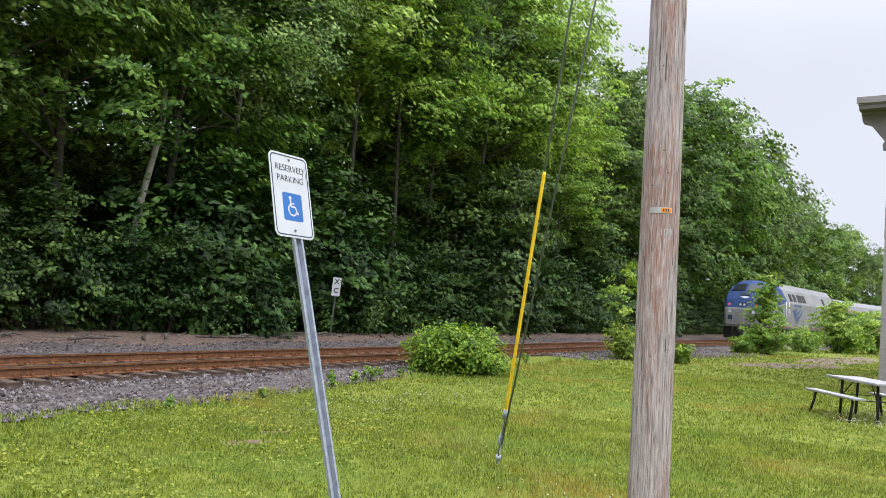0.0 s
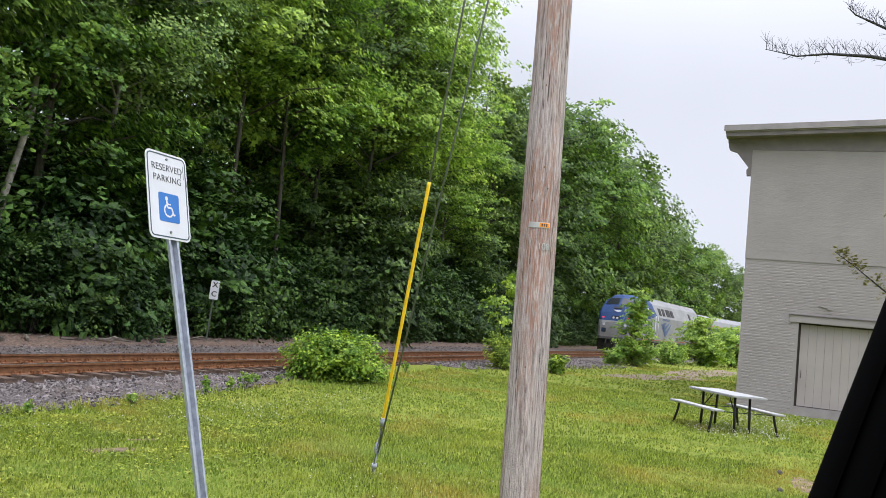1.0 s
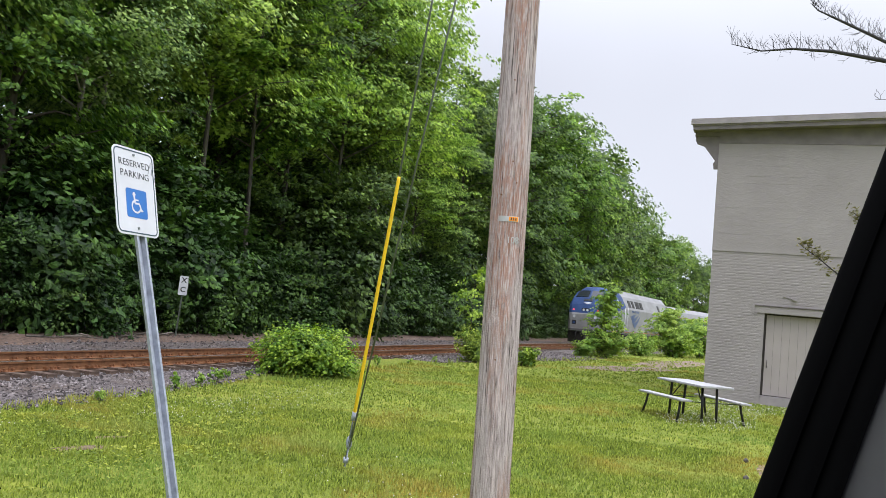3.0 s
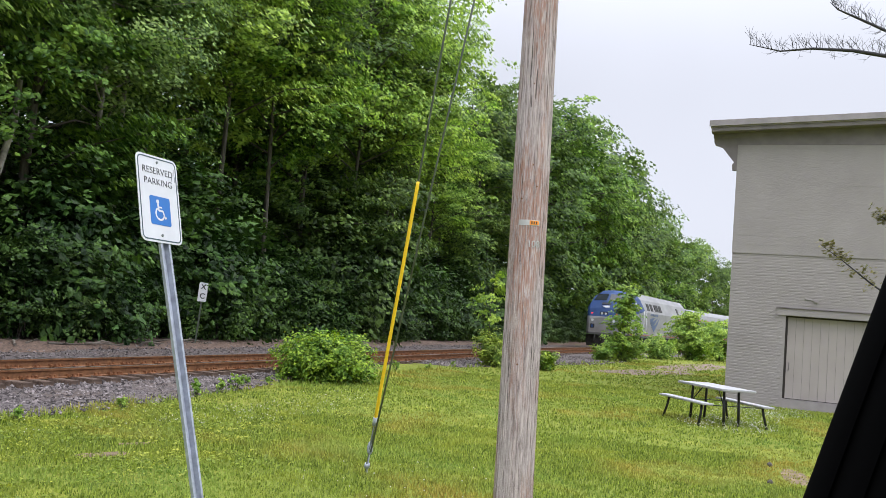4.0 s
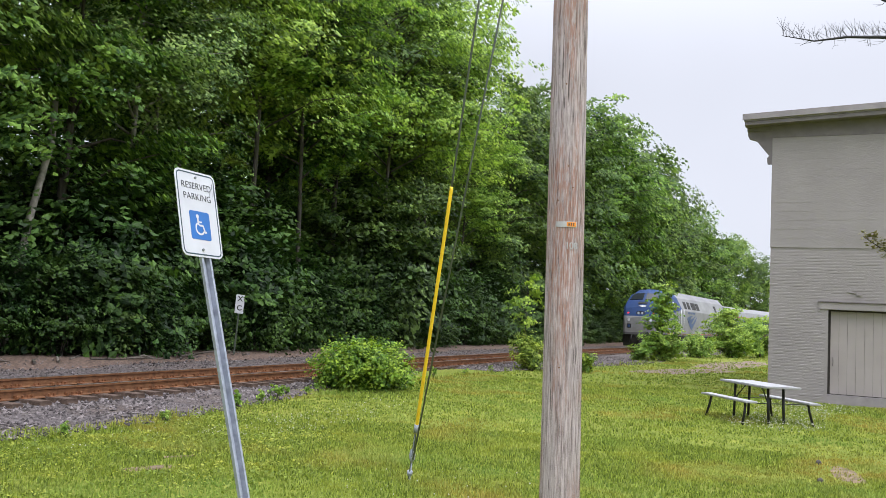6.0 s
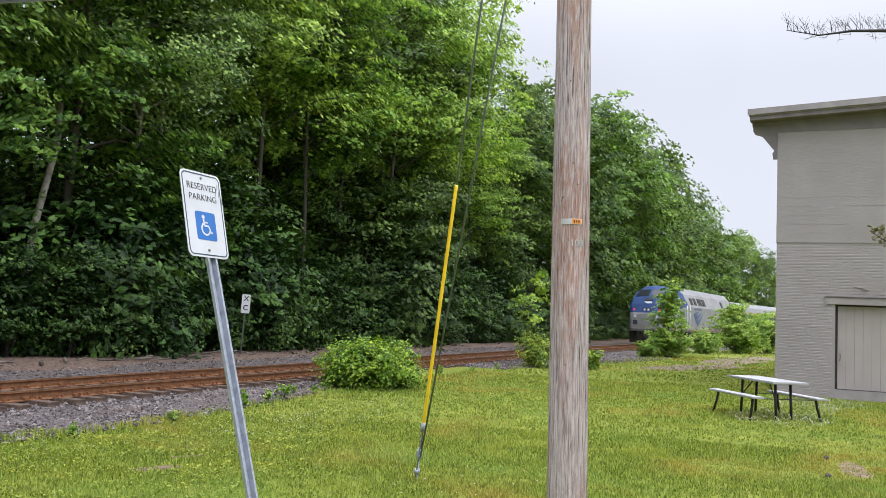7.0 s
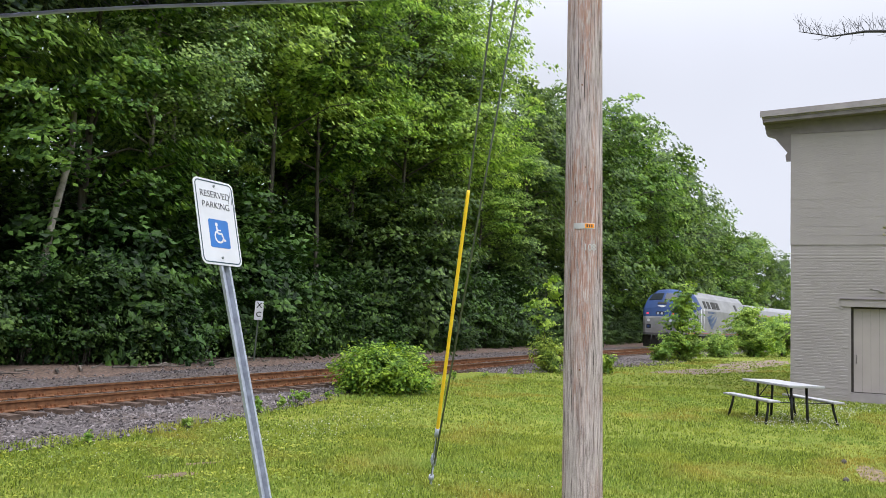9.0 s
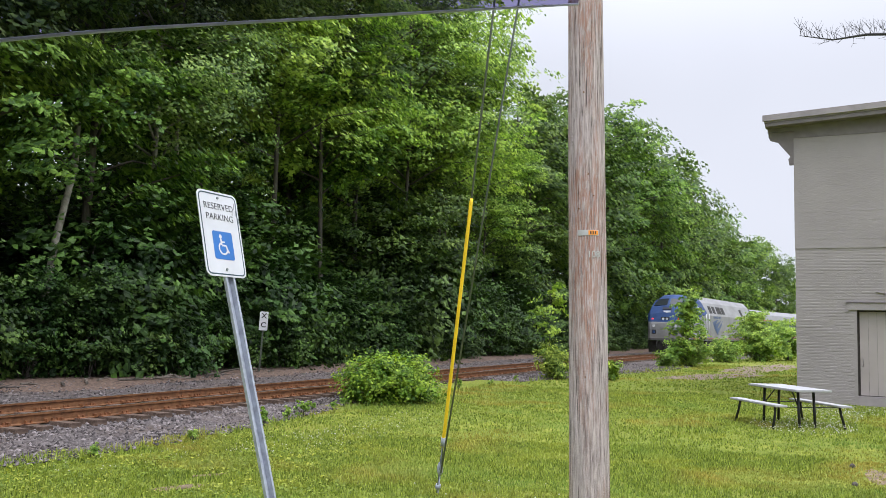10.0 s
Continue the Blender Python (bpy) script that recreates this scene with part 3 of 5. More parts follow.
def tree(seed, height, crown_low, radius, sprays, count, size, spread, leaf, wood, trunk_r=0.16, name="tree", label="", category="tree", tip=0.35, limbs=14, group="", flat=0.12, cone=False):
    """A broad-leaved tree: tapered, slightly bent trunk with limbs, and a crown of many leafy sprays with gaps."""
    rng = np.random.default_rng(seed)
    t = thing(name, label, category, group=group)
    bend = rng.normal(0, 0.25, (2,)) * height / 14
    axis = lambda h: np.array((bend[0] * math.sin(2.5 * h / height), bend[1] * math.sin(2 * h / height + 0.4) - bend[1] * math.sin(0.4), h))
    bm = tube([axis(h) - np.array((0, 0, 0.15 if h == 0 else 0)) for h in np.linspace(0, height * 0.95, 9)], [trunk_r * (1.25 if k == 0 else 1 - 0.85 * k / 8) for k in range(9)], 7)
    ends = []
    for k in range(limbs):
        h = height * (crown_low + (0.93 - crown_low) * (k + rng.random()) / limbs) * 0.95
        a = k * 2.4 + rng.normal(0, 0.4)
        rel = (h / height - crown_low) / (1 - crown_low)
        reach = radius * (0.55 + 0.6 * math.sin(math.pi * (0.2 + 0.8 * max(rel, 0))) ** 0.8) * rng.uniform(0.65, 1.05) * (1 if rel < 0.75 else tip + (1 - tip) * (1 - rel) * 4)
        if cone:
            reach = radius * (1.08 - max(rel, 0)) ** 0.85 * rng.uniform(0.75, 1.1)
        s = axis(h)
        rise = reach * rng.uniform(0.15, 0.65)
        e = s + np.array((reach * math.cos(a), reach * math.sin(a), rise))
        m = (s + e) / 2 + np.array((0, 0, 0.12 * reach))
        tube([s, m, e], [trunk_r * 0.34, trunk_r * 0.2, trunk_r * 0.06], 5, bm)
        ends.append((s, m, e))
    part("trunk", bm, wood, t)
    cs, os_, ss = [], [], []
    for _ in range(sprays):
        s, m, e = ends[rng.integers(len(ends))]
        q = rng.uniform(0.3, 1.08) ** 0.7
        p = s + (e - s) * q + np.array((0, 0, 0.24 * (1 - (2 * q - 1) ** 2))) + rng.normal(0, 0.16 * radius, 3) * (1, 1, 0.9)
        o = (p - axis(min(height, max(0, p[2] - 0.3 * radius)))) * (1, 1, 0.35)
        o = o + rng.normal(0, 0.25, 3)
        cs.append(p), os_.append(o / (np.linalg.norm(o) + 1e-6)), ss.append(spread * rng.uniform(0.6, 1.3))
    v, f = leaves(rng, cs, os_, ss, count, size, 0.35, flat)
    link("crown", v.tolist(), f.tolist(), leaf, t)
    return t


def shrub(seed, width, height, sprays, count, size, leaf, name, label, lobes=6, category="shrub", stems=9, flat=0.3):
    """A many-stemmed bush of leafy lobes, dense to the ground."""
    rng = np.random.default_rng(seed)
    t = thing(name, label, category)
    bm = bmesh.new()
    cs, os_, ss = [], [], []
    blobs = []
    for k in range(lobes):
        a = 6.28 * k / lobes + rng.normal(0, 0.3)
        q = rng.uniform(0.25, 0.62) if k else 0.0
        blobs.append((np.array((q * width / 2 * math.cos(a), q * width / 2 * math.sin(a), height * rng.uniform(0.36, 0.66))), rng.uniform(0.40, 0.56)))
    for k in range(stems):
        c, r = blobs[k % lobes]
        b = np.array((rng.normal(0, 0.06 * width), rng.normal(0, 0.06 * width), -0.1))
        tube([b, (b + c) / 2 + np.array((0, 0, 0.1 * height)), c + rng.normal(0, 0.08 * width, 3)], [0.022, 0.016, 0.006], 5, bm)
    part("stem", bm, M_BARK, t)
    for _ in range(sprays):
        c, r = blobs[rng.integers(lobes)]
        d = rng.normal(0, 1, 3)
        d /= np.linalg.norm(d)
        p = c + d * np.array((width * r * 0.5, width * r * 0.5, height * 0.46)) * rng.uniform(0.6, 1.05)
        p[2] = max(p[2], 0.06)
        o = d * (1, 1, 0.4) + np.array((0, 0, 0.25)) + rng.normal(0, 0.25, 3)
        cs.append(p), os_.append(o / np.linalg.norm(o)), ss.append(0.17 * min(width, height * 1.6) * rng.uniform(0.6, 1.3))
    v, f = leaves(rng, cs, os_, ss, count, size, 0.25, flat)
    v[:, 2] = np.maximum(v[:, 2], 0.0)
    link("foliage", v.tolist(), f.tolist(), leaf, t)
    return t


def on_ground(x, y, turn=0.0, sink=0.0):
    return pose(x, y, ground_z(x, y) - sink, 0, 0, turn)


WOODS = "trees of the wood"
rng_w = random.Random(11)
near_trees = [
    tree(21, 17.5, 0.24, 3.4, 225, 90, 0.19, 0.95, M_LEAF, M_BARK, 0.17, "maple_tree", "tall green maple tree at the edge of the wood", limbs=24, group=WOODS, flat=0.08),
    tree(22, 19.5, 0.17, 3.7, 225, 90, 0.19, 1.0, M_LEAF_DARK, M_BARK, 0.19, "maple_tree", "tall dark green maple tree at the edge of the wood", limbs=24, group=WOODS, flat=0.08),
    tree(23, 17.0, 0.36, 3.2, 250, 104, 0.135, 0.85, M_LEAF_FINE, M_BIRCH, 0.12, "birch_tree", "fine-leaved dull green tree with a pale trunk at the wood's edge", limbs=26, group=WOODS, flat=0.2),
    tree(26, 20.0, 0.38, 3.9, 220, 92, 0.19, 1.0, M_LEAF_LIT, M_BARK, 0.13, "maple_tree", "tall maple tree at the edge of the wood, leaves coloured as sunlit", limbs=26, group=WOODS, flat=0.08),
]
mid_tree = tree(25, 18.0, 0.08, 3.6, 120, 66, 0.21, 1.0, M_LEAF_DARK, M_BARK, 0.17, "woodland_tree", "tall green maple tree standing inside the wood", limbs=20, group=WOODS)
bend_trees = [
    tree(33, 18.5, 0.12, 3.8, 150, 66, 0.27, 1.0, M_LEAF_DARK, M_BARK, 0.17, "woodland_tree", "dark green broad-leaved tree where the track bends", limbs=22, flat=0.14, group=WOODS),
    tree(34, 18.0, 0.12, 3.8, 150, 66, 0.27, 1.0, M_LEAF, M_BARK, 0.17, "woodland_tree", "green broad-leaved tree where the track bends", limbs=22, flat=0.14, group=WOODS),
]
far_trees = [
    tree(31, 17.0, 0.10, 3.8, 105, 44, 0.34, 1.0, M_LEAF, M_BARK, 0.16, "woodland_tree", "green broad-leaved tree of the wood along the track", limbs=20, flat=0.2, group=WOODS),
    tree(32, 18.5, 0.14, 3.8, 105, 44, 0.34, 1.05, M_LEAF_DARK, M_BARK, 0.17, "woodland_tree", "dark green broad-leaved tree of the wood along the track", limbs=20, flat=0.2, group=WOODS),
]


def plant(protos, spots):
    used = set()
    for k, (x, y, s, which) in enumerate(spots):
        p = protos[which]
        m = on_ground(x, y, rng_w.uniform(0, 360), 0.05)
        if p not in used:
            p.matrix_world = m
            p.scale = (s, s, s)
            used.add(p)
        else:
            q = copy_thing(p, m)
            q.scale = (s, s, s * rng_w.uniform(0.94, 1.06))


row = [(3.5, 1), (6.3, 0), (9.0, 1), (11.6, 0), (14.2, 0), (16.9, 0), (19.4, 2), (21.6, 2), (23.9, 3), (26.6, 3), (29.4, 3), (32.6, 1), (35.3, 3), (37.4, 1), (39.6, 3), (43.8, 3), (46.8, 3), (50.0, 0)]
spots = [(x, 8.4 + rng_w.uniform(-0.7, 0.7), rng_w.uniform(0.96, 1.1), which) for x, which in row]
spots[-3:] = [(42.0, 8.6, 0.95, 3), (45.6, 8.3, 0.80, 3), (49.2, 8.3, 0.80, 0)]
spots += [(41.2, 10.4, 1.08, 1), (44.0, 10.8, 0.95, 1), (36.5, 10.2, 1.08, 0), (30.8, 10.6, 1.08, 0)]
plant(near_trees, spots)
spots = []
x = 3.0
while x < 58:
    spots.append((x + rng_w.uniform(-1, 1), wood_y(x) + 11.5 + rng_w.uniform(-1.2, 1.2), rng_w.uniform(0.95, 1.15) * (1 if x < 43 else 0.84), 0))
    x += 3.6
plant([mid_tree], spots)
spots = []
for row, step, lo, hi in ((16.5, 4.5, 2, 75),):
    x = lo
    while x < hi:
        spots.append((x + rng_w.uniform(-1, 1), wood_y(x) + row + rng_w.uniform(-1.2, 1.2), rng_w.uniform(0.95, 1.2) * (1 if x < 46 else 0.86), rng_w.randrange(2)))
        x += step
TAPER = ([48, 56, 64, 72, 80, 86, 110, 150, 190], [0.96, 1.04, 1.09, 1.19, 1.24, 1.15, 0.95, 0.68, 0.5])
for row, step, lo, hi in ((7.8, 3.4, 84, 150), (7.8, 6.5, 150, 260), (12.5, 5.5, 60, 140)):
    x = lo
    while x < hi:
        spots.append((x + rng_w.uniform(-1, 1), wood_y(x) + row + rng_w.uniform(-0.9, 0.9), rng_w.uniform(0.9, 1.1) * float(np.interp(x, *TAPER)), rng_w.randrange(2)))
        x += step
# Unseen trees left of the view, added only for the lighting.
for x, y in ((0, 9), (-5, 9), (-10, 10), (-16, 9), (-8, 16)):
    spots.append((x, y, 1.1, rng_w.randrange(2)))
plant(far_trees, spots)
spots = []
x = 52.3
while x < 84:
    spots.append((x, wood_y(x) + 7.9 + rng_w.uniform(-0.7, 0.7), rng_w.uniform(0.95, 1.1) * float(np.interp(x, *TAPER)), 0 if x < 70 else 1))
    x += rng_w.uniform(2.8, 3.6)
plant(bend_trees, spots)

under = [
    shrub(41, 3.2, 2.6, 140, 40, 0.118, M_UNDER_SHADED, "undergrowth_bush", "green leafy undergrowth at the foot of the wood", flat=0.1),
    shrub(42, 2.8, 3.4, 140, 40, 0.122, M_UNDER_SHADED, "undergrowth_bush", "leafy undergrowth at the foot of the wood, coloured dark for the shade", flat=0.1),
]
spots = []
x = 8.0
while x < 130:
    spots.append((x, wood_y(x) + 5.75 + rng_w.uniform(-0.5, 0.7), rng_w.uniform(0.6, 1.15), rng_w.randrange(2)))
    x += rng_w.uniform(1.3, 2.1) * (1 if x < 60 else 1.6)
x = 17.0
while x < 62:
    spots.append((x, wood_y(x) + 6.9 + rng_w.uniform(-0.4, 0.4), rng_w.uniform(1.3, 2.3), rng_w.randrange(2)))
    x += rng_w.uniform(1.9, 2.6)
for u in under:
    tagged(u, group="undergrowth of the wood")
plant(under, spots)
thicket = shrub(43, 4.6, 5.0, 70, 22, 0.34, M_UNDER_SHADED, "thicket_bush", "leafy thicket deep in the wood, coloured dark for the shade")
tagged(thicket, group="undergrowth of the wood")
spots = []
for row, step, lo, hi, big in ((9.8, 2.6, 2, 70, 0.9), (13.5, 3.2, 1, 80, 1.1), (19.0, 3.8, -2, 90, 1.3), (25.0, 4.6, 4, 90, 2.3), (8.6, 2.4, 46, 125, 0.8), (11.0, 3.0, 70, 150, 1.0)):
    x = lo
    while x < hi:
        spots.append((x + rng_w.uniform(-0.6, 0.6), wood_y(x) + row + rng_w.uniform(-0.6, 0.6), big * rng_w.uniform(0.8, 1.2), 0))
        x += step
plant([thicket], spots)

# ---- shrubs and saplings between lawn and track ----
b = shrub(51, 2.6, 1.1, 380, 42, 0.082, M_SHRUB, "shrub", "round bright green shrub at the edge of the lawn", 7)
b.matrix_world = on_ground(17.75, -2.05, 20)
b = shrub(52, 1.5, 1.15, 130, 34, 0.085, M_SHRUB, "shrub", "small green shrub beside the track behind the pole", 5)
b.matrix_world = on_ground(29.0, -2.3, 70)
b = shrub(53, 1.0, 0.7, 50, 26, 0.10, M_SHRUB, "shrub", "low green shrub beside the track behind the pole", 4)
b.matrix_world = on_ground(30.3, -3.9, 10)
b = tree(54, 3.6, 0.35, 0.7, 26, 24, 0.13, 0.28, M_SAPLING, M_BARK, 0.022, "sapling", "thin green sapling standing by the track", limbs=9)
b.matrix_world = on_ground(29.6, -1.95, 0)
b = tree(55, 4.1, 0.03, 1.15, 200, 34, 0.12, 0.28, M_SAPLING, M_BARK, 0.045, "young_tree", "pointed young tree with bright green leaves beside the track", limbs=30, cone=True)
b.matrix_world = on_ground(45.5, -4.0, 0)
b = shrub(56, 1.3, 1.0, 60, 26, 0.12, M_SAPLING, "shrub", "small green shrub at the foot of a young tree", 4)
b.matrix_world = on_ground(44.3, -3.2, 0)
b = shrub(62, 2.0, 1.5, 90, 28, 0.14, M_SAPLING, "shrub", "leafy green suckers round a young tree", 5)
b.matrix_world = on_ground(45.9, -4.3, 0)
b = shrub(63, 2.6, 1.7, 110, 28, 0.15, M_SAPLING, "shrub", "leafy green suckers round a young tree", 6)
b.matrix_world = on_ground(60.3, -6.3, 0)
b = shrub(57, 2.2, 1.5, 110, 28, 0.14, M_SAPLING, "shrub", "broad low green shrub near the gravel strip", 6)
b.matrix_world = on_ground(55.5, -4.7, 0)
b = tree(58, 3.3, 0.02, 1.7, 230, 34, 0.13, 0.38, M_SAPLING, M_BARK, 0.05, "young_tree", "bushy young tree with green leaves near the building", limbs=24, cone=True)
b.matrix_world = on_ground(60, -6.0, 0)
b = tree(59, 2.6, 0.02, 1.4, 190, 30, 0.17, 0.46, M_SAPLING, M_BARK, 0.05, "young_tree", "low bushy young tree with green leaves near the building", tip=0.5, limbs=18)
b.matrix_world = on_ground(64, -7.8, 0)

weed = shrub(61, 0.5, 0.42, 22, 18, 0.07, M_SAPLING, "weed", "green weeds growing at the ballast's edge", 3, "weeds", 4)
weed_spots = [(22.2, -1.75), (24.2, -1.85), (25.0, -1.6), (26.3, -1.9), (15.4, -2.0), (12.6, -2.35), (14.1, -2.1), (13.3, -2.3), (10.3, -2.75), (16.2, -1.75), (8.4, -2.85), (15.0, -1.7)]
tagged(weed, group="weeds along the ballast")
for k, (x, y) in enumerate(weed_spots):
    m = on_ground(x, y, 67 * k)
    q = weed if k == 0 else copy_thing(weed, m)
    if k == 0:
        q.matrix_world = m
    s = rng_w.uniform(0.3, 0.6)
    q.scale = (s, s, s * rng_w.uniform(0.7, 1.5))

# ---- railway track ----
track = thing("railway_track", "single railway track with rusty rails on wooden ties", "railway", kind="structure")


def build_rails():
    prof = [(-0.07, -0.175), (0.07, -0.175), (0.07, -0.16), (0.012, -0.145), (0.012, -0.045), (0.036, -0.035), (0.036, 0), (-0.036, 0), (-0.036, -0.035), (-0.012, -0.045), (-0.012, -0.145), (-0.07, -0.16)]
    xs = [-60, 0, 20] + [38 + 3 * k for k in range(72)]
    for side in (-0.755, 0.755):
        v, f, idx = [], [], []
        for x in xs:
            v += [(x, rail_y(x) + side + d, z) for d, z in prof]
        n = len(prof)
        for i in range(len(xs) - 1):
            for k in range(n):
                f.append((i * n + k, i * n + (k + 1) % n, (i + 1) * n + (k + 1) % n, (i + 1) * n + k))
                idx.append(1 if k == 6 else 0)
        link("rail", v, f, [M_RAIL, M_RAILTOP], track, index=idx)


build_rails()

# ---- parking sign on its leaning post ----
SIGN = pose(3.61, -8.967, 2.003, -13.4, 0, 0)
POST_TURN = Matrix.Translation((0, 0, 0.1)) @ pose(0, 0, 0, 0, -4.2, 0) @ Matrix.Translation((0, 0, -0.1))
sign = thing("parking_sign", "white and blue reserved parking sign on a leaning galvanised steel post", "road sign", SIGN)
chan = [(-0.036, 0.004), (-0.022, 0.004), (-0.017, 0.03), (0.017, 0.03), (0.022, 0.004), (0.036, 0.004), (0.036, 0.008), (0.025, 0.008), (0.02, 0.034), (-0.02, 0.034), (-0.025, 0.008), (-0.036, 0.008)]
bm = loft([[(x, y, -2.6) for x, y in chan], [(x, y, 0.21) for x, y in chan]])
bmesh.ops.transform(bm, matrix=POST_TURN, verts=bm.verts)
part("post", bm, M_GALV, sign, "galvanised steel channel post")
panel = part("panel", plate(rounded(0.305, 0.457, 0.035), 0.003), M_WHITE, sign, "white sign panel with dark border")
ring = bmesh.new()
o1, o2 = rounded(0.285, 0.437, 0.028), rounded(0.273, 0.425, 0.022)
loft([[(x, -0.0012, z) for x, z in o1], [(x, -0.0012, z) for x, z in o2], [(x, 0.0005, z) for x, z in o2], [(x, 0.0005, z) for x, z in o1], [(x, -0.0012, z) for x, z in o1]], ring, cap=False)
part("border", ring, M_GREEN, panel, "dark green border line")
lettering("lettering", "RESERVED", 0.050, pose(0, -0.0012, 0.146), M_INK, panel, 1.02, -0.0004, 0.0005)
lettering("lettering", "PARKING", 0.050, pose(0, -0.0012, 0.088), M_INK, panel, 1.02, -0.0004, 0.0005)
emblem = part("emblem", plate(rounded(0.15, 0.15, 0.012), 0.0012, pose(0, -0.0013, -0.062)), M_BLUE, panel, "blue square with white wheelchair symbol")


def wheelchair():
    bm = bmesh.new()

    def arc(cx, cz, r, a0, a1, w, n=16):
        own = bmesh.new()
        pts = [radians(a0 + (a1 - a0) * k / n) for k in range(n + 1)]
        outer = [(cx + (r + w) * math.cos(a), cz + (r + w) * math.sin(a)) for a in pts]
        inner = [(cx + (r - w) * math.cos(a), cz + (r - w) * math.sin(a)) for a in pts][::-1]
        for k in range(n):
            q = [outer[k], outer[k + 1], inner[n - k - 1], inner[n - k]]
            own.faces.new([own.verts.new((x, 0, z)) for x, z in q])
        merge(bm, own)

    def bar(x0, z0, x1, z1, w):
        d = Vector((x1 - x0, z1 - z0)).normalized()
        nx, nz = -d.y * w, d.x * w
        bm.faces.new([bm.verts.new((x, 0, z)) for x, z in ((x0 + nx, z0 + nz), (x0 - nx, z0 - nz), (x1 - nx, z1 - nz), (x1 + nx, z1 + nz))])

    arc(-0.018, 0.047, 0.0055, 0, 360, 0.0055)
    arc(-0.006, -0.016, 0.031, 120, 350, 0.0048)
    bar(-0.018, 0.036, -0.014, 0.0, 0.006)
    bar(-0.014, 0.0, 0.018, 0.0, 0.005)
    bar(-0.016, 0.018, 0.012, 0.018, 0.004)
    bar(0.016, 0.002, 0.032, -0.038, 0.005)
    bar(0.03, -0.037, 0.042, -0.032, 0.0045)
    return bm


bm = wheelchair()
bmesh.ops.transform(bm, matrix=pose(0, -0.0022, -0.062), verts=bm.verts)
part("symbol", bm, M_WHITE, emblem, "white wheelchair symbol")
for z in (0.195, -0.19):
    part("bolt", tube([(0, 0.002, z), (0, -0.005, z)], 0.007, 8), M_WIRE, sign)
for dx, dz in ((0.085, 0.19), (0.1, 0.155), (0.075, 0.15), (0.125, 0.12)):
    part("scratch", box((dx - 0.002, -0.0018, dz - 0.02), (dx + 0.002, -0.0012, dz + 0.012), 0, None, pose(0, 0, 0, 0, 12, 0)), M_WIRE, panel)

# ---- utility pole, its tags and guys ----
POLE_X, POLE_Y = 6.66, -10.07
pole = thing("utility_pole", "weathered grey wooden utility pole standing in the lawn", "utility pole", pose(POLE_X, POLE_Y, -0.3, -1.16, 0.2, 0))


def pole_shaft():
    rows_, sides, sections = 60, 28, []
    for k in range(rows_):
        h = -0.3 + 14.0 * k / (rows_ - 1)
        r = 0.158 - 0.0042 * h
        ring_ = []
        for j in range(sides):
            a = 2 * math.pi * j / sides
            g = 0.003 * noise.noise(Vector((9 * math.cos(a), 9 * math.sin(a), h * 0.35)))
            ring_.append(((r + g) * math.cos(a), (r + g) * math.sin(a), h))
        sections.append(ring_)
    bm = loft(sections)
    return part("shaft", bm, M_POLE, pole, "", True)


pole_shaft()


def on_pole(h, turn, out=0.0):
    """A place on the pole's face: x across, -y outward."""
    r = 0.158 - 0.0042 * h + out
    return pose(0, 0, h, 0, 0, turn) @ pose(0, -r, 0)


FACE = -73.0
bm = bmesh.new()
for k in range(-4, 5):
    a = FACE + 2 + k * 7
    box((-0.0105, -0.003, -0.022), (0.0105, 0.004, 0.022), 0, bm, on_pole(2.61, a))
tag = part("tag_strip", bm, M_ALU, pole, "small metal strip with an orange number tag")
bm = bmesh.new()
for k in range(0, 4):
    box((-0.0102, -0.002, -0.017), (0.0102, 0.001, 0.017), 0, bm, on_pole(2.61, FACE + 6 + k * 7, 0.004))
part("tag", bm, M_ORANGE, tag, "orange number tag")
for k in range(3):
    part("tag_bar", box((-0.005, -0.001, -0.011), (0.005, 0.001, 0.011), 0, None, on_pole(2.61, FACE + 9 + k * 7, 0.0065)), M_INK, tag)
for k, ch in enumerate("108"):
    lettering("numeral", ch, 0.075, on_pole(2.44, FACE + 5 + k * 13, 0.003), M_ALU, pole, 1.0, 0.0, 0.002)
for k, (h, a) in enumerate(((3.73, -8), (3.07, 3), (2.9, 18), (1.5, -10), (2.8, -26))):
    part("nail", tube([(0, 0.01, 0), (0, -0.012, 0)], 0.006, 6), M_RAIL, pole).matrix_local = on_pole(h, FACE + a)

ANCHOR = Vector((8.78, -7.71, -0.36))
guy = thing("guy_wire", "steel guy wires with a yellow plastic guard beside the pole", "guy wire", Matrix.Translation(ANCHOR))
high = Vector((POLE_X, POLE_Y, 13.1)) - ANCHOR
low_ = Vector((POLE_X, POLE_Y, 8.6)) - ANCHOR
part("cable", tube([high * 0.02, high], 0.0125, 6), M_WIRE, guy)
part("cable", tube([low_ * 0.035, low_], 0.011, 6), M_WIRE, guy)


def guard():
    s0, s1 = 0.0443, 0.2435
    d = high.normalized()
    a = d.cross(Vector((0, 0, 1))).normalized()
    b_ = d.cross(a)
    sec = []
    for s, w in ((s0, 0.9), (s0 + 0.002, 1), (s1 - 0.003, 1), (s1, 0.8)):
        c = high * s
        sec.append([c + w * 0.019 * (a * math.cos(t) + b_ * math.sin(t)) for t in [6.283 * k / 12 for k in range(12)]])
    return part("guard", loft(sec), M_YELLOW, guy, "yellow plastic guy guard", True)


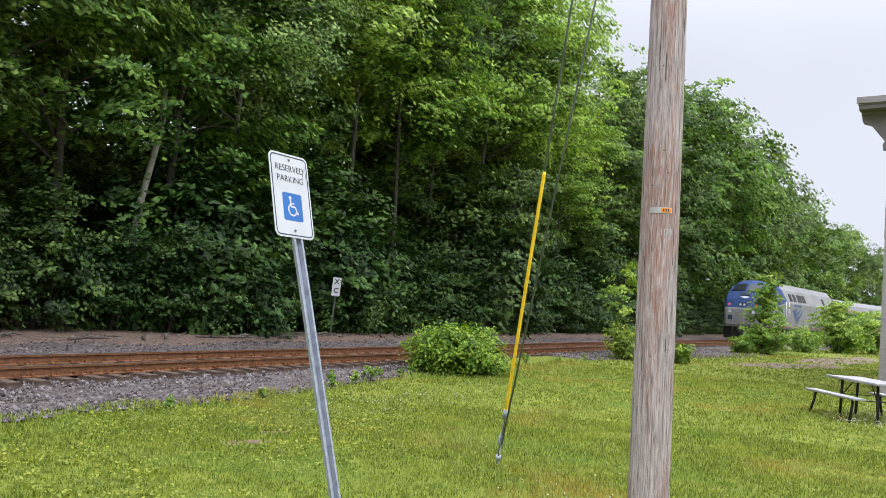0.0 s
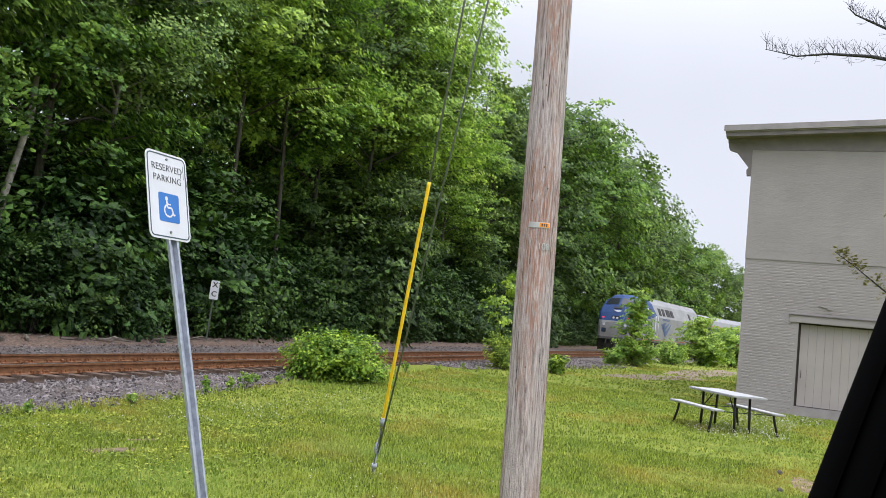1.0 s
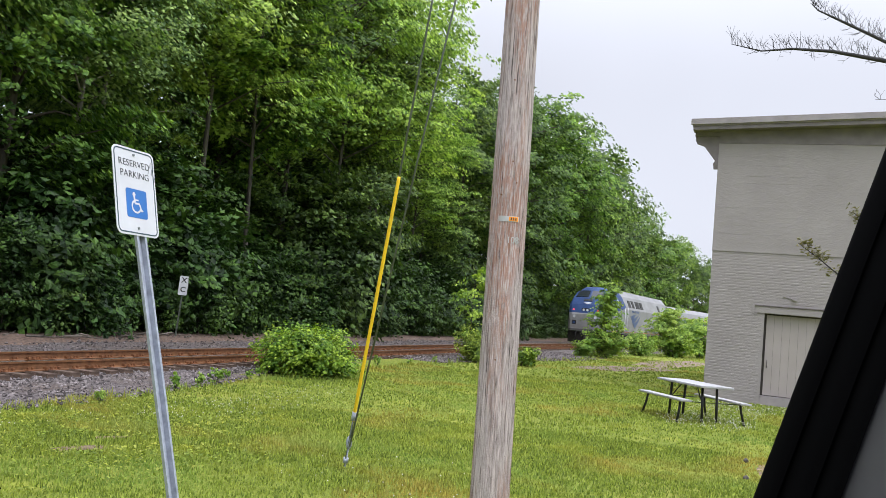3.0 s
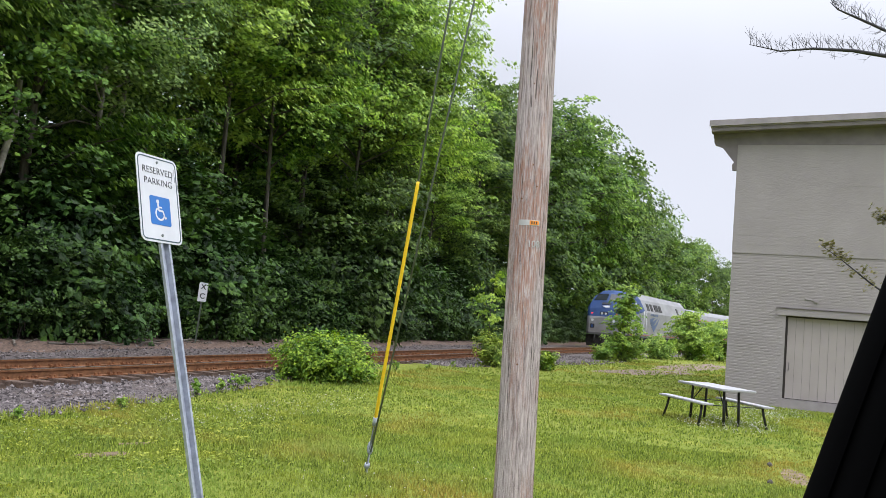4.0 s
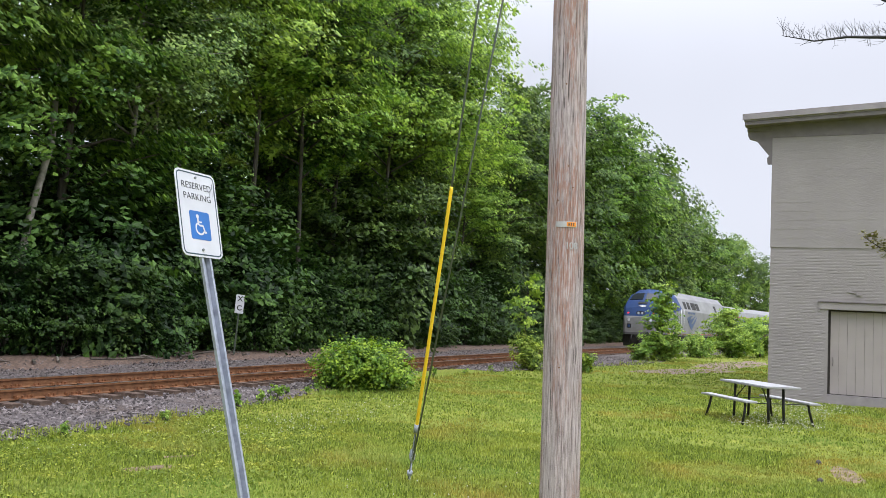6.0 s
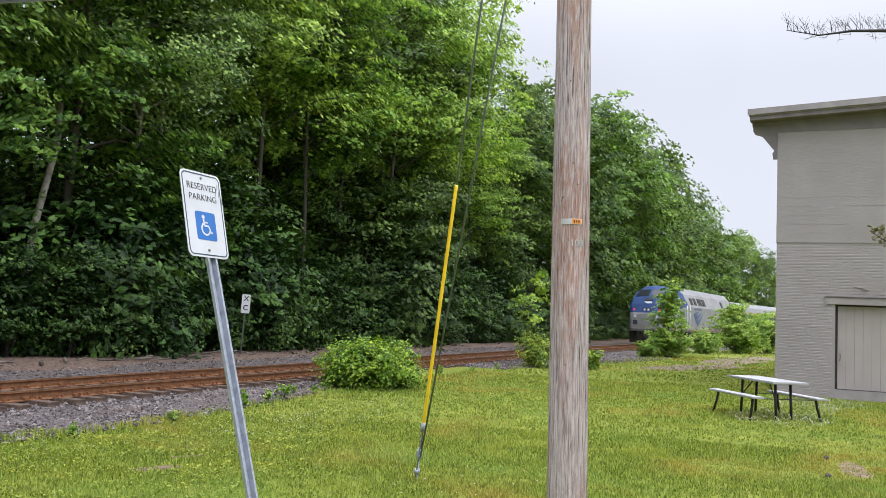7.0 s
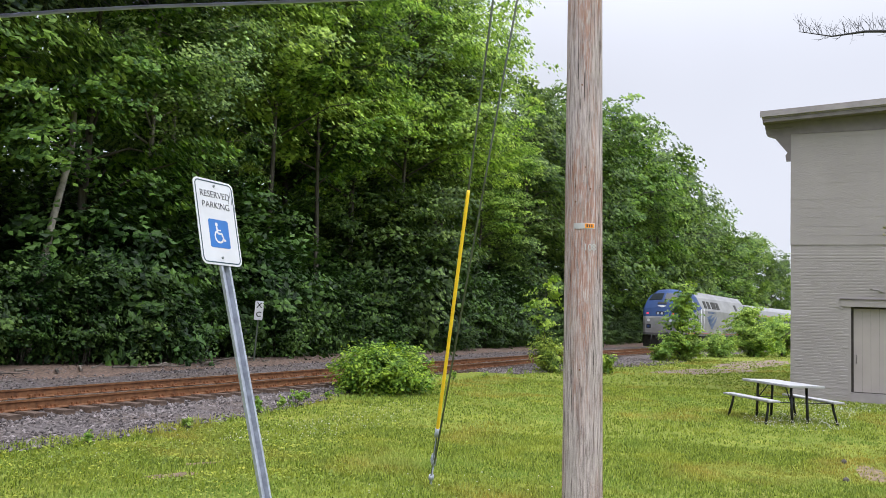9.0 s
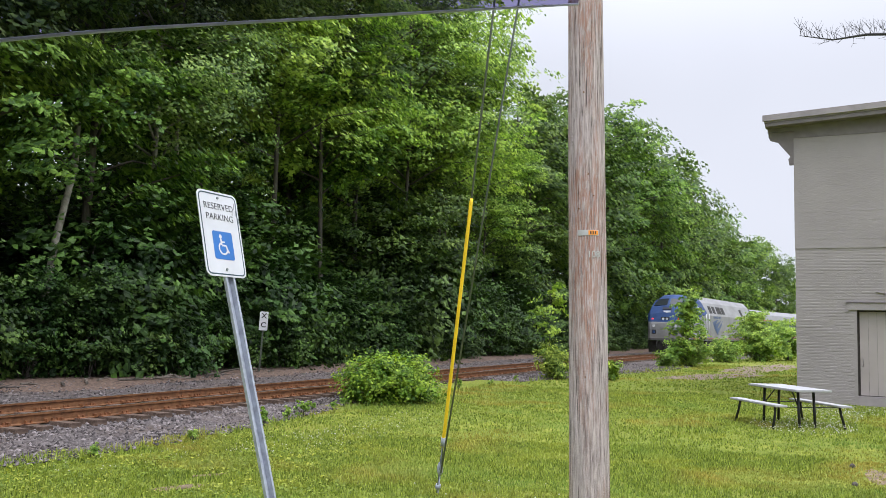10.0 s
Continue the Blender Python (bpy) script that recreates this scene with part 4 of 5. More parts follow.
guard()
bm = tube([high * 0.045, high * 0.052], 0.027, 10)
part("clamp", bm, M_GALV, guy)
part("anchor_rod", tube([(0.0, 0.0, -0.15), high * 0.026], 0.011, 8), M_GALV, guy)
bm = bmesh.new()
bmesh.ops.create_uvsphere(bm, u_segments=10, v_segments=6, radius=0.035)
bmesh.ops.transform(bm, matrix=Matrix.Translation(high * 0.026) @ Matrix.Diagonal((1, 1, 2.2, 1)), verts=bm.verts)
part("insulator", bm, M_GALV, guy, "grey guy strain fitting", True)
part("eye", tube([high * 0.009, high * 0.013], 0.03, 10), M_GALV, guy)
part("cable_tail", tube([high * 0.006 + Vector((0.02, 0, 0)), high * 0.03 + Vector((0.035, 0.01, 0)), high * 0.048 + Vector((0.01, 0, 0))], 0.006, 6), M_WIRE, guy)
part("cable_tail", tube([high * 0.006 - Vector((0.02, 0, 0)), high * 0.028 - Vector((0.03, 0.01, 0)), high * 0.048 - Vector((0.01, 0, 0))], 0.006, 6), M_WIRE, guy)

# ---- post with track letters beyond the rails ----
xc = thing("track_sign", "small white track sign with black letters on a thin post", "railway sign", pose(21.82, 5.08, -0.05, 0, 2.5, -52))
part("post", box((-0.025, 0.004, -0.2), (0.025, 0.03, 1.9), 0.004), M_OLIVE, xc)
xp = part("panel", plate(rounded(0.27, 0.60, 0.03), 0.003, pose(0, 0, 1.63)), M_WHITE, xc)
lettering("lettering", "X", 0.23, pose(0, -0.002, 1.79), M_INK, xp, 1, 0.005)
lettering("lettering", "C", 0.23, pose(0, -0.002, 1.50), M_INK, xp, 1, 0.005)

# ---- building ----
WX, WY, W_LOW, STEP, FRIEZE = 24.97, -10.52, -0.4, 3.92, 7.0
DOOR_N, DOOR_S, DOOR_TOP, SILL = -12.0, -14.7, 2.27, 0.02
house = thing("brick_building", "two-storey taupe-painted brick building with a plank door", "building", pose(WX, WY, 0))
dn, ds = DOOR_N - WY, DOOR_S - WY
walls = bmesh.new()
box((0.0, dn, W_LOW), (0.35, 0, STEP), 0, walls)
box((0.0, ds, DOOR_TOP), (0.35, dn, STEP), 0, walls)
box((0.0, -13, W_LOW), (0.35, ds, STEP), 0, walls)
wall = part("wall", walls, M_WALL, house)
part("upper_wall", box((-0.022, -13, STEP), (0.35, 0.012, FRIEZE), 0.006), M_WALL, house)
part("side_wall", box((0.35, -0.35, W_LOW), (14, 0, FRIEZE)), M_WALL, house)
part("side_wall", box((0.35, -13, W_LOW), (14, -12.65, FRIEZE)), M_WALL, house)
part("rear_wall", box((13.65, -12.65, W_LOW), (14, -0.35, FRIEZE)), M_WALL, house)
RISE = 0.042


def slab(x0, x1, y0, y1, z0, z1, bevel=0.0):
    """A bar along y whose top and bottom rise with the low roof towards the ridge."""
    bm = box((x0, y0, z0), (x1, y1, z1))
    for v in bm.verts:
        v.co.z += RISE * min(-v.co.y, 13 + v.co.y)
    return bm


def gable_bar(x0, x1, z0, z1, y_out):
    bm = bmesh.new()
    sec = []
    for y in (y_out, -6.5, -13 - y_out):
        r = RISE * (-y if y >= -6.5 else 13 + y)
        sec.append([(x0, y, z0 + r), (x1, y, z0 + r), (x1, y, z1 + r), (x0, y, z1 + r)])
    return loft(sec, bm)


bm = bmesh.new()
sec = []
for y in (0.0, -6.5, -13.0):
    r = RISE * (-y if y >= -6.5 else 13 + y)
    sec.append([(-0.035, y, FRIEZE), (0.3, y, FRIEZE), (0.3, y, 7.36 + r), (-0.035, y, 7.36 + r)])
part("frieze", loft(sec, bm), M_TRIM_SHADED, house, "taupe board under the eaves, their shadow in its colour")
part("roof", gable_bar(0.52, 14.3, 7.36, 7.58, 0.0), M_ROOFEDGE, house)
part("cornice", gable_bar(-0.40, 0.5, 7.44, 7.60, 0.74), M_ROOFEDGE, house)
part("roof_edge", gable_bar(-0.45, -0.402, 7.475, 7.64, 0.78), M_ROOFEDGE, house, "pale metal roof edge")
part("roof_edge", gable_bar(-0.38, -0.05, 7.33, 7.438, 0.72), M_TRIM_SHADED, house, "taupe crown moulding")
part("soffit", box((-0.04, 0.0, 7.20), (0.5, 0.68, 7.33)), M_TRIM_SHADED, house)
out = [(0.0, 6.27), (0.13, 6.27), (0.15, 6.42), (0.09, 6.5), (0.42, 6.93), (0.62, 7.0), (0.66, 7.08), (0.66, 7.2), (0.0, 7.2)]
bm = bmesh.new()
loft([[(0.0, y, z) for y, z in out], [(0.14, y, z) for y, z in out]], bm)
part("bracket", bm, M_TRIM_SHADED, house, "carved wooden eaves bracket")
door = part("door", box((0.15, ds, SILL), (0.19, dn, DOOR_TOP)), M_GAP_SHADE, house, "faded vertical plank freight door")
rd = random.Random(4)
y = dn - 0.06
while y > ds + 0.05:
    y2 = max(y - 0.205, ds)
    part("plank", box((0.125 + rd.uniform(0, 0.006), y2 + 0.002, SILL + 0.015), (0.151, y - 0.002, DOOR_TOP - 0.04), 0.004), M_DOOR, door)
    y = y2
part("door_handle", tube([(0.1, dn - 0.12, 1.0), (0.06, dn - 0.13, 0.94), (0.06, dn - 0.13, 0.84), (0.1, dn - 0.12, 0.78)], 0.012, 6), M_TRIM_SHADED, door)
part("sill", box((0.02, ds, -0.35), (0.3, dn, SILL - 0.004), 0.008), M_ROOFEDGE, house, "pale concrete door sill")
part("lintel", box((-0.035, ds - 0.25, DOOR_TOP), (0.02, dn + 0.235, 2.46), 0.006), M_WALL, house)
part("lintel_ledge", box((-0.06, ds - 0.25, 2.462), (0.02, dn + 0.26, 2.49), 0.005), M_TRIM_SHADED, house)
part("lintel_end", box((-0.04, dn + 0.2, 2.2), (0.01, dn + 0.26, 2.268), 0.012), M_WALL, house)
bm = box((-0.05, -0.06, -0.035), (0.0, 0.06, 0.035), 0.012)
lamp_base = part("pipe_stub", bm, M_ROOFEDGE, house, "painted pipe stub above the door")
lamp_base.location = (0, -12.73 - WY, 2.70)
part("conduit", tube([(-0.015, -12.66 - WY, 2.72), (-0.015, -12.45 - WY, 2.75)], 0.012, 6), M_WALL, house)


def brick_courses():
    """Rough painted bricks of the lower storey round the door."""
    r = random.Random(9)
    bm_v, bm_f = [], []
    z, row = W_LOW + 0.02, 0
    while z < STEP - 0.03:
        h = 0.068
        y = 0.0 - (0.1 if row % 2 else 0.0)
        first = 0.0
        while y > -5.0:
            y1 = y - r.uniform(0.19, 0.215)
            hi_y, lo_y = min(first, y), y1
            if not (DOOR_TOP + 0.2 > z > -1 and lo_y < dn + 0.0 and hi_y > ds) and not (z + h > 2.2 and z < 2.5 and lo_y < dn + 0.27):
                d = 0.0015 + r.uniform(0, 1) ** 2 * 0.0055
                t, s = r.uniform(-0.004, 0.004), r.uniform(-0.004, 0.004)
                o = len(bm_v)
                z0, z1 = z + t, z + h + 0.002 + s
                bm_v += [(0.001, hi_y, z0), (0.001, lo_y, z0), (0.001, lo_y, z1), (0.001, hi_y, z1), (-d, hi_y, z0 + 0.009), (-d, lo_y, z0 + 0.009), (-d, lo_y, z1 - 0.006), (-d, hi_y, z1 - 0.006)]
                bm_f += [(o + 4, o + 5, o + 6, o + 7), (o, o + 1, o + 5, o + 4), (o + 1, o + 2, o + 6, o + 5), (o + 2, o + 3, o + 7, o + 6), (o + 3, o, o + 4, o + 7)]
            y = y1
        z += h + 0.009
        row += 1
    ob = link("bricks", bm_v, bm_f, M_WALL, house)
    return tagged(ob, kind="stuff")


brick_courses()


def coursing():
    """Faint wide joints of the smooth upper storey."""
    r = random.Random(12)
    z = STEP + 0.25
    while z < FRIEZE - 0.1:
        y = -r.uniform(0, 0.8)
        while y > -6:
            ln = r.uniform(0.5, 2.2)
            if r.random() < 0.75:
                bm = box((-0.0258, max(y - ln, -6.5), z), (-0.02, y, z + r.uniform(0.006, 0.012)))
                for v in bm.verts:
                    v.co.z += 0.012 * noise.noise(Vector((v.co.y * 2, z, 1)))
                part("joint_ridge", bm, M_WALL, house)
            y -= ln + r.uniform(0.05, 0.7)
        z += r.choice((0.2, 0.25, 0.25, 0.3))


coursing()

# ---- folding picnic table ----
TAB = pose(18.87, -10.69, -0.235, 0, 0, 34.5)
table = thing("picnic_table", "grey folding picnic table with attached benches and black steel legs", "picnic table", TAB)
part("tabletop", box((-0.915, -0.38, 0.705), (0.915, 0.38, 0.75), 0.012), M_TABLE, table)
for s in (-1, 1):
    part("bench", box((-0.915, s * 0.68 - 0.13, 0.41), (0.915, s * 0.68 + 0.13, 0.45), 0.012), M_TABLE, table, "grey plastic bench seat")
for e in (-1, 1):
    for s in (-1, 1):
        part("leg", tube([(e * 0.62, s * 0.165, 0.71), (e * 0.67, s * 0.165, -0.08)], 0.028, 8), M_LEG, table)
        part("bench_leg", tube([(e * 0.68, s * 0.68, 0.42), (e * 0.70, s * 0.70, 0.25), (e * 0.74, s * 0.78, -0.08)], 0.026, 8), M_LEG, table)
    part("crossbar", tube([(e * 0.64, -0.70, 0.395), (e * 0.64, 0.70, 0.395)], 0.009, 8), M_LEG, table)
    part("brace", tube([(e * 0.645, 0.165, 0.36), (e * 0.3, 0.1, 0.70)], 0.012, 8), M_LEG, table)

# ---- car in which the camera stands: its side window's surround ----

# its own frame: x along the car, y out through the window, z up
CAR = Matrix.Translation((0.95, -11.68, 0.0)) @ pose(0, 0, 0, 0, 0, -28.4)
INTO = CAR.inverted()
car = thing("parked_car", "dark grey parked car seen from inside through its open side window", "car", CAR)
EYE = Vector((0.24, -11.93, 1.55))
M_CARPAINT = plain("dark_grey_car_paint", (0.05, 0.052, 0.056), 0.35, vary=0.05)
M_TINT = plain("tinted_car_glass", (0.012, 0.014, 0.016), 0.1, vary=0.02)


def pillar_strip(name, material, w0, w1, back, label=""):
    """A bar along the slanting door pillar, from w0 to w1 of its width, as deep as back."""
    p, q = Vector((1.51, -11.982, 1.321)), Vector((1.50, -12.118, 1.801))
    u = (q - p).normalized()
    sec = []
    for k in range(7):
        c = p + u * (-0.33 + 1.05 * k / 6) - EYE
        side = c.cross(u).normalized()
        far = c.normalized()
        r = c.length
        a, b_ = c + side * w0 * r, c + side * w1 * r
        ring_ = [a + far * 0.01 * r, a + far * 0.004 * r + side * 0.004 * r, b_, b_ + far * back * r, a + far * back * r]
        sec.append([INTO @ (v + EYE) for v in ring_])
    return part(name, loft(sec), material, car, label, True)


pillar_strip("seal", M_CARBLACK, 0.0, 0.022, 0.035, "black rubber window seal")
pillar_strip("pillar", M_CARBLACK, 0.0215, 0.053, 0.05, "black door pillar")
pillar_strip("inner_seal", M_CARBLACK, 0.0525, 0.079, 0.055)
pillar_strip("trim", M_CARTRIM, 0.0785, 0.36, 0.06, "grey interior pillar trim")


def visor():
    a, b_ = INTO @ Vector((0.514, -11.503, 1.699)), INTO @ Vector((0.947, -11.665, 1.850))
    top, low = [], []
    for k in range(17):
        q = -0.35 + 1.40 * k / 16
        c = a + (b_ - a) * q + Vector((0, 0, -0.03 * max(0, 0.15 - q) ** 1.3))
        low.append(c)
        top.append(c + Vector((0, -0.03, 0.09)))
    bm = bmesh.new()
    lo_, hi_ = [bm.verts.new(v) for v in low], [bm.verts.new(v) for v in top]
    for k in range(16):
        bm.faces.new((lo_[k], lo_[k + 1], hi_[k + 1], hi_[k]))
    part("visor", bm, M_SMOKED, car, "smoked acrylic rain visor", True)
    part("visor_edge", tube(low, 0.0011, 6), M_EDGE, car, "pale lower edge of the visor")
    head = bmesh.new()
    loft([[v, v + Vector((0, 0.02, 0)), Vector((v.x, 0.01, 2.02)), Vector((v.x, -0.05, 2.02))] for v in top], head)
    part("door_header", head, M_CARBLACK, car)


visor()
# Unseen rest of the car, added to keep daylight off the pillar.
part("lower_body", box((-2.2, -1.78, 0.1), (2.6, 0.02, 1.0), 0.09), M_CARPAINT, car)
part("roof", box((-2.0, -1.72, 2.02), (0.3, -0.01, 2.09), 0.03), M_CARPAINT, car)
for x0, x1, y0, y1 in ((-0.85, -0.7, -0.06, 0.0), (-0.85, -0.7, -1.74, -1.68), (0.7, 0.84, -1.74, -1.68), (-2.0, -1.85, -0.08, -0.01), (-2.0, -1.85, -1.74, -1.66)):
    part("post", box((x0, y0, 0.99), (x1, y1, 2.03), 0.01), M_CARPAINT, car)
for lo3, hi3 in (((-1.85, -1.71, 1.0), (0.7, -1.70, 2.02)), ((-1.95, -1.66, 1.0), (-1.94, -0.08, 2.02)), ((-1.85, -0.05, 1.0), (-0.85, -0.04, 2.02))):
    part("window", box(lo3, hi3), M_TINT, car, "dark tinted window")
for x in (-1.4, 1.75):
    for y in (-1.62, -0.14):
        part("wheel", tube([(x, y - 0.12, 0.06), (x, y + 0.12, 0.06)], 0.36, 20), M_CARBLACK, car)

# ---- thin pale trunks, fallen wood and cones ----


def pale_trunk(pts, r, label, wood=M_BIRCH):
    t = thing("bare_trunk", label, "tree trunk", pose(*pts[0]))
    o = Vector(pts[0])
    part("stem", tube([Vector(p) - o for p in pts], [r * (1 - 0.5 * k / len(pts)) for k in range(len(pts))], 8), wood, t)
    return t


pale_trunk([(15.0, 7.0, -0.1), (15.25, 7.0, 1.7), (15.55, 7.05, 3.6), (16.05, 7.1, 5.7), (16.2, 7.3, 8.0)], 0.12, "pale birch trunk at the foot of the wood")
pale_trunk([(35.85, 6.9, -0.1), (35.77, 6.9, 0.9), (35.74, 6.95, 2.3), (35.9, 7.3, 5.0)], 0.11, "pale birch trunk at the foot of the wood")
pale_trunk([(17.75, 6.1, -0.05), (18.1, 6.0, 0.75), (18.45, 5.95, 1.5), (18.75, 6.05, 1.75), (18.85, 6.0, 2.15)], 0.045, "bare leaning dead trunk at the wood's edge", M_DEADWOOD)
rng_f = random.Random(6)
for k in range(18):
    x, y = 9.5 + 0.72 * k + rng_f.uniform(-0.35, 0.35), 4.75 + rng_f.uniform(-0.7, 0.6)
    a, ln = rng_f.uniform(-1.0, 1.0), rng_f.uniform(0.35, 1.3)
    f_ = thing("fallen_branch", "dry brown branch lying at the wood's edge", "branch", pose(x, y, -0.03), "fallen branches")
    d = Vector((math.cos(a), math.sin(a), 0.03))
    kink = Vector((0, 0.06, rng_f.uniform(0.0, 0.12)))
    bm = tube([(0, 0, 0.03), d * ln * 0.5 + kink, d * ln], [0.036, 0.026, 0.01], 6)
    tube([d * ln * 0.4 + kink * 0.8, d * ln * 0.6 + Vector((0.05, -0.05, 0.09))], [0.015, 0.005], 5, bm)
    part("wood", bm, M_DEADWOOD if k % 3 else M_BARK, f_)
for x, y in ((13.64, -11.86), (12.08, -11.89)):
    c = thing("pine_cone", "small dark brown pine cone lying in the grass", "pine cone", pose(x, y, ground_z(x, y) + 0.03), "pine cones in the grass")
    bm = bmesh.new()
    bmesh.ops.create_icosphere(bm, subdivisions=2, radius=0.04)
    for v in bm.verts:
        v.co *= 1 + 0.25 * noise.noise(v.co * 60)
    part("cone_body", bm, M_BARK, c)

# ---- pine with bare twigs that reaches into view over the building ----
pine = thing("pine_tree", "pine with sparse bare twiggy branches beside the building", "tree", pose(14.4, -15.6, -0.3))
PINE = Vector((14.4, -15.6, -0.3))
part("trunk", tube([(0, 0, -0.2), (0.05, 0, 4), (0, 0.05, 8), (0.05, 0, 10.5)], [0.2, 0.15, 0.09, 0.03], 10), M_BARK, pine)
M_TWIG = plain("dark_twig", (0.035, 0.033, 0.036), 0.85, vary=0.2)
M_NEEDLE = leaf_material("dull_needles", (0.10, 0.10, 0.035), (0.20, 0.19, 0.07), (0.24, 0.2, 0.09), 0.2)


def twiggy(pts, r, every, size, seed, start=0.0):
    r_ = random.Random(seed)
    p = [Vector(q) - PINE for q in pts]
    bm = tube(p, [r * (1 - 0.9 * k / (len(p) - 1)) for k in range(len(p))], 6)
    for a, b_ in zip(p, p[1:]):
        n = max(1, int((b_ - a).length / every))
        for k in range(n):
            c = a + (b_ - a) * (k + r_.random()) / n
            for _ in range(2):
                ln = size * r_.uniform(0.5, 1.25)
                fwd = (b_ - a).normalized() * r_.uniform(-0.1, 0.7)
                d = (fwd + Vector((r_.uniform(-0.5, 0.5), r_.uniform(-0.3, 0.3), r_.uniform(0.5, 1.2) if r_.random() < 0.85 else -0.5))).normalized()
                m = c + d * ln * 0.55 + Vector((0, r_.uniform(-0.03, 0.03), 0))
                e = c + d * ln + Vector((0, 0, 0.12 * ln))
                tube([c, m, e], [0.004, 0.003, 0.0016], 4, bm, False)
                for s in (-1, 1):
                    if r_.random() < 0.75:
                        tube([m, m + d * ln * 0.4 + Vector((r_.uniform(-0.06, 0.06), s * r_.uniform(0.04, 0.12), 0.06))], [0.0026, 0.0014], 4, bm, False)
    return part("branch", bm, M_TWIG, pine, "bare twiggy branch")


twiggy([(14.4, -15.6, 5.1), (14.43, -14.6, 5.72), (14.43, -13.54, 6.0), (14.43, -12.75, 6.18), (14.43, -12.16, 6.24), (14.44, -11.69, 6.22), (14.37, -11.21, 6.33)], 0.05, 0.048, 0.22, 1)
twiggy([(14.4, -15.6, 5.4), (14.38, -14.4, 5.9), (14.34, -13.52, 6.26), (14.26, -12.75, 6.66), (14.22, -12.5, 6.78), (14.2, -12.38, 6.9)], 0.04, 0.048, 0.21, 2)
twiggy([(14.4, -15.6, 7.0), (14.4, -14.2, 7.1), (14.3, -13.2, 7.0)], 0.03, 0.08, 0.17, 3)
twiggy([(14.4, -15.6, 4.9), (14.5, -14.2, 5.4), (14.58, -13.4, 5.44)], 0.02, 0.2, 0.15, 5)


def needled(pts, seed):
    rng = np.random.default_rng(seed)
    p = [Vector(q) - PINE for q in pts]
    b_ = part("branch", tube(p, [0.03 * (1 - 0.85 * k / (len(p) - 1)) for k in range(len(p))], 6), M_TWIG, pine, "drooping branch with dull needles")
    cs, os_ = [], []
    for u, v in zip(p[-4:], p[-3:]):
        for k in range(16):
            c = u + (v - u) * rng.random() + Vector((rng.normal(0, 0.06), rng.normal(0, 0.05), rng.uniform(-0.06, 0.16)))
            cs.append(np.array(c))
            d = np.array((v - u).normalized()) + rng.normal(0, 0.4, 3) + (0, 0, 0.5)
            os_.append(d / np.linalg.norm(d))
    q, f = leaves(rng, cs, os_, [0.07] * len(cs), 7, 0.075, 0.1, 0.5)
    tagged(link("needle_tuft", q.tolist(), f.tolist(), M_NEEDLE, b_), kind="stuff")


needled([(14.4, -15.6, 1.6), (14.9, -14.4, 1.9), (15.1, -13.6, 2.3), (15.1, -13.18, 2.6), (15.1, -12.75, 2.95), (15.09, -12.44, 3.17)], 4)
needled([(14.4, -15.6, 2.6), (14.8, -14.3, 3.0), (14.95, -13.6, 3.45), (14.98, -13.35, 3.6), (14.98, -13.21, 3.71)], 5)

# ---- train ----
def livery():
    m = Mat("locomotive_paint", 0.6, spec=0.35)
    x, z = m.axis(0), m.axis(2)
    edge = m.math("ADD", 2.28, m.math("MULTIPLY", m.math("MAXIMUM", m.math("SUBTRACT", x, 0.7), 0.0), 0.15))
    isblue = m.math("MULTIPLY", m.math("GREATER_THAN", z, edge), m.math("LESS_THAN", m.math("ADD", x, m.math("MULTIPLY", z, 0.5)), 7.0))
    grime = m.remap(m.noise(1.4, 6, (0.5, 1, 1)), 0.35, 0.7)
    silver = m.mix(grime, (0.20, 0.20, 0.205), (0.28, 0.28, 0.285))
    blue = m.mix(grime, (0.012, 0.036, 0.115), (0.02, 0.056, 0.17))
    c = m.mix(isblue, silver, blue)
    c = m.mix(m.math("MULTIPLY", m.math("GREATER_THAN", x, 1.6), m.math("MULTIPLY", m.math("GREATER_THAN", z, 1.12), m.math("LESS_THAN", z, 1.17))), c, (0.42, 0.05, 0.03))
    c = m.mix(m.math("LESS_THAN", z, 1.12), c, (0.09, 0.09, 0.095))
    low = m.remap(m.noise(0.9, 5, (1, 1, 3)), 0.4, 0.75, 0, 0.5)
    c = m.mix(m.math("MULTIPLY", low, m.math("LESS_THAN", z, 1.75)), c, (0.16, 0.12, 0.09))
    m.colour(c)
    return m.m


M_LOCO = livery()
M_STEEL = plain("stainless_coach", (0.26, 0.26, 0.27), 0.5, 0.15, vary=0.1, scale=2)
M_DARK = plain("dark_underframe", (0.035, 0.032, 0.03), 0.8, vary=0.3, scale=4)
M_LOUVRE = plain("black_louvre", (0.02, 0.02, 0.022), 0.6)
M_GLASS = plain("dark_tinted_glass", (0.02, 0.025, 0.03), 0.08, vary=0.05)
M_NAVY = plain("navy_paint", (0.02, 0.06, 0.18), 0.4)
M_RED = plain("red_paint", (0.45, 0.05, 0.04), 0.45)
M_PALE = plain("pale_paint", (0.65, 0.66, 0.68), 0.4)


def glow(name, c, strength):
    m = Mat(name, 0.3)
    m.colour(c)
    m.put(c, m.p.inputs["Emission Color"])
    m.p.inputs["Emission Strength"].default_value = strength
    return m.m


M_REDLAMP = glow("red_marker_lamp", (0.9, 0.04, 0.05), 1.6)
M_LENS = plain("headlamp_glass", (0.6, 0.62, 0.64), 0.15)


def wheelset(parent, x, r=0.5):
    for s in (-1, 1):
        part("wheel", tube([(x, s * 0.80, r), (x, s * 0.74, r), (x, s * 0.68, r)], [r * 0.96, r, r * 1.04], 20), M_DARK, parent)


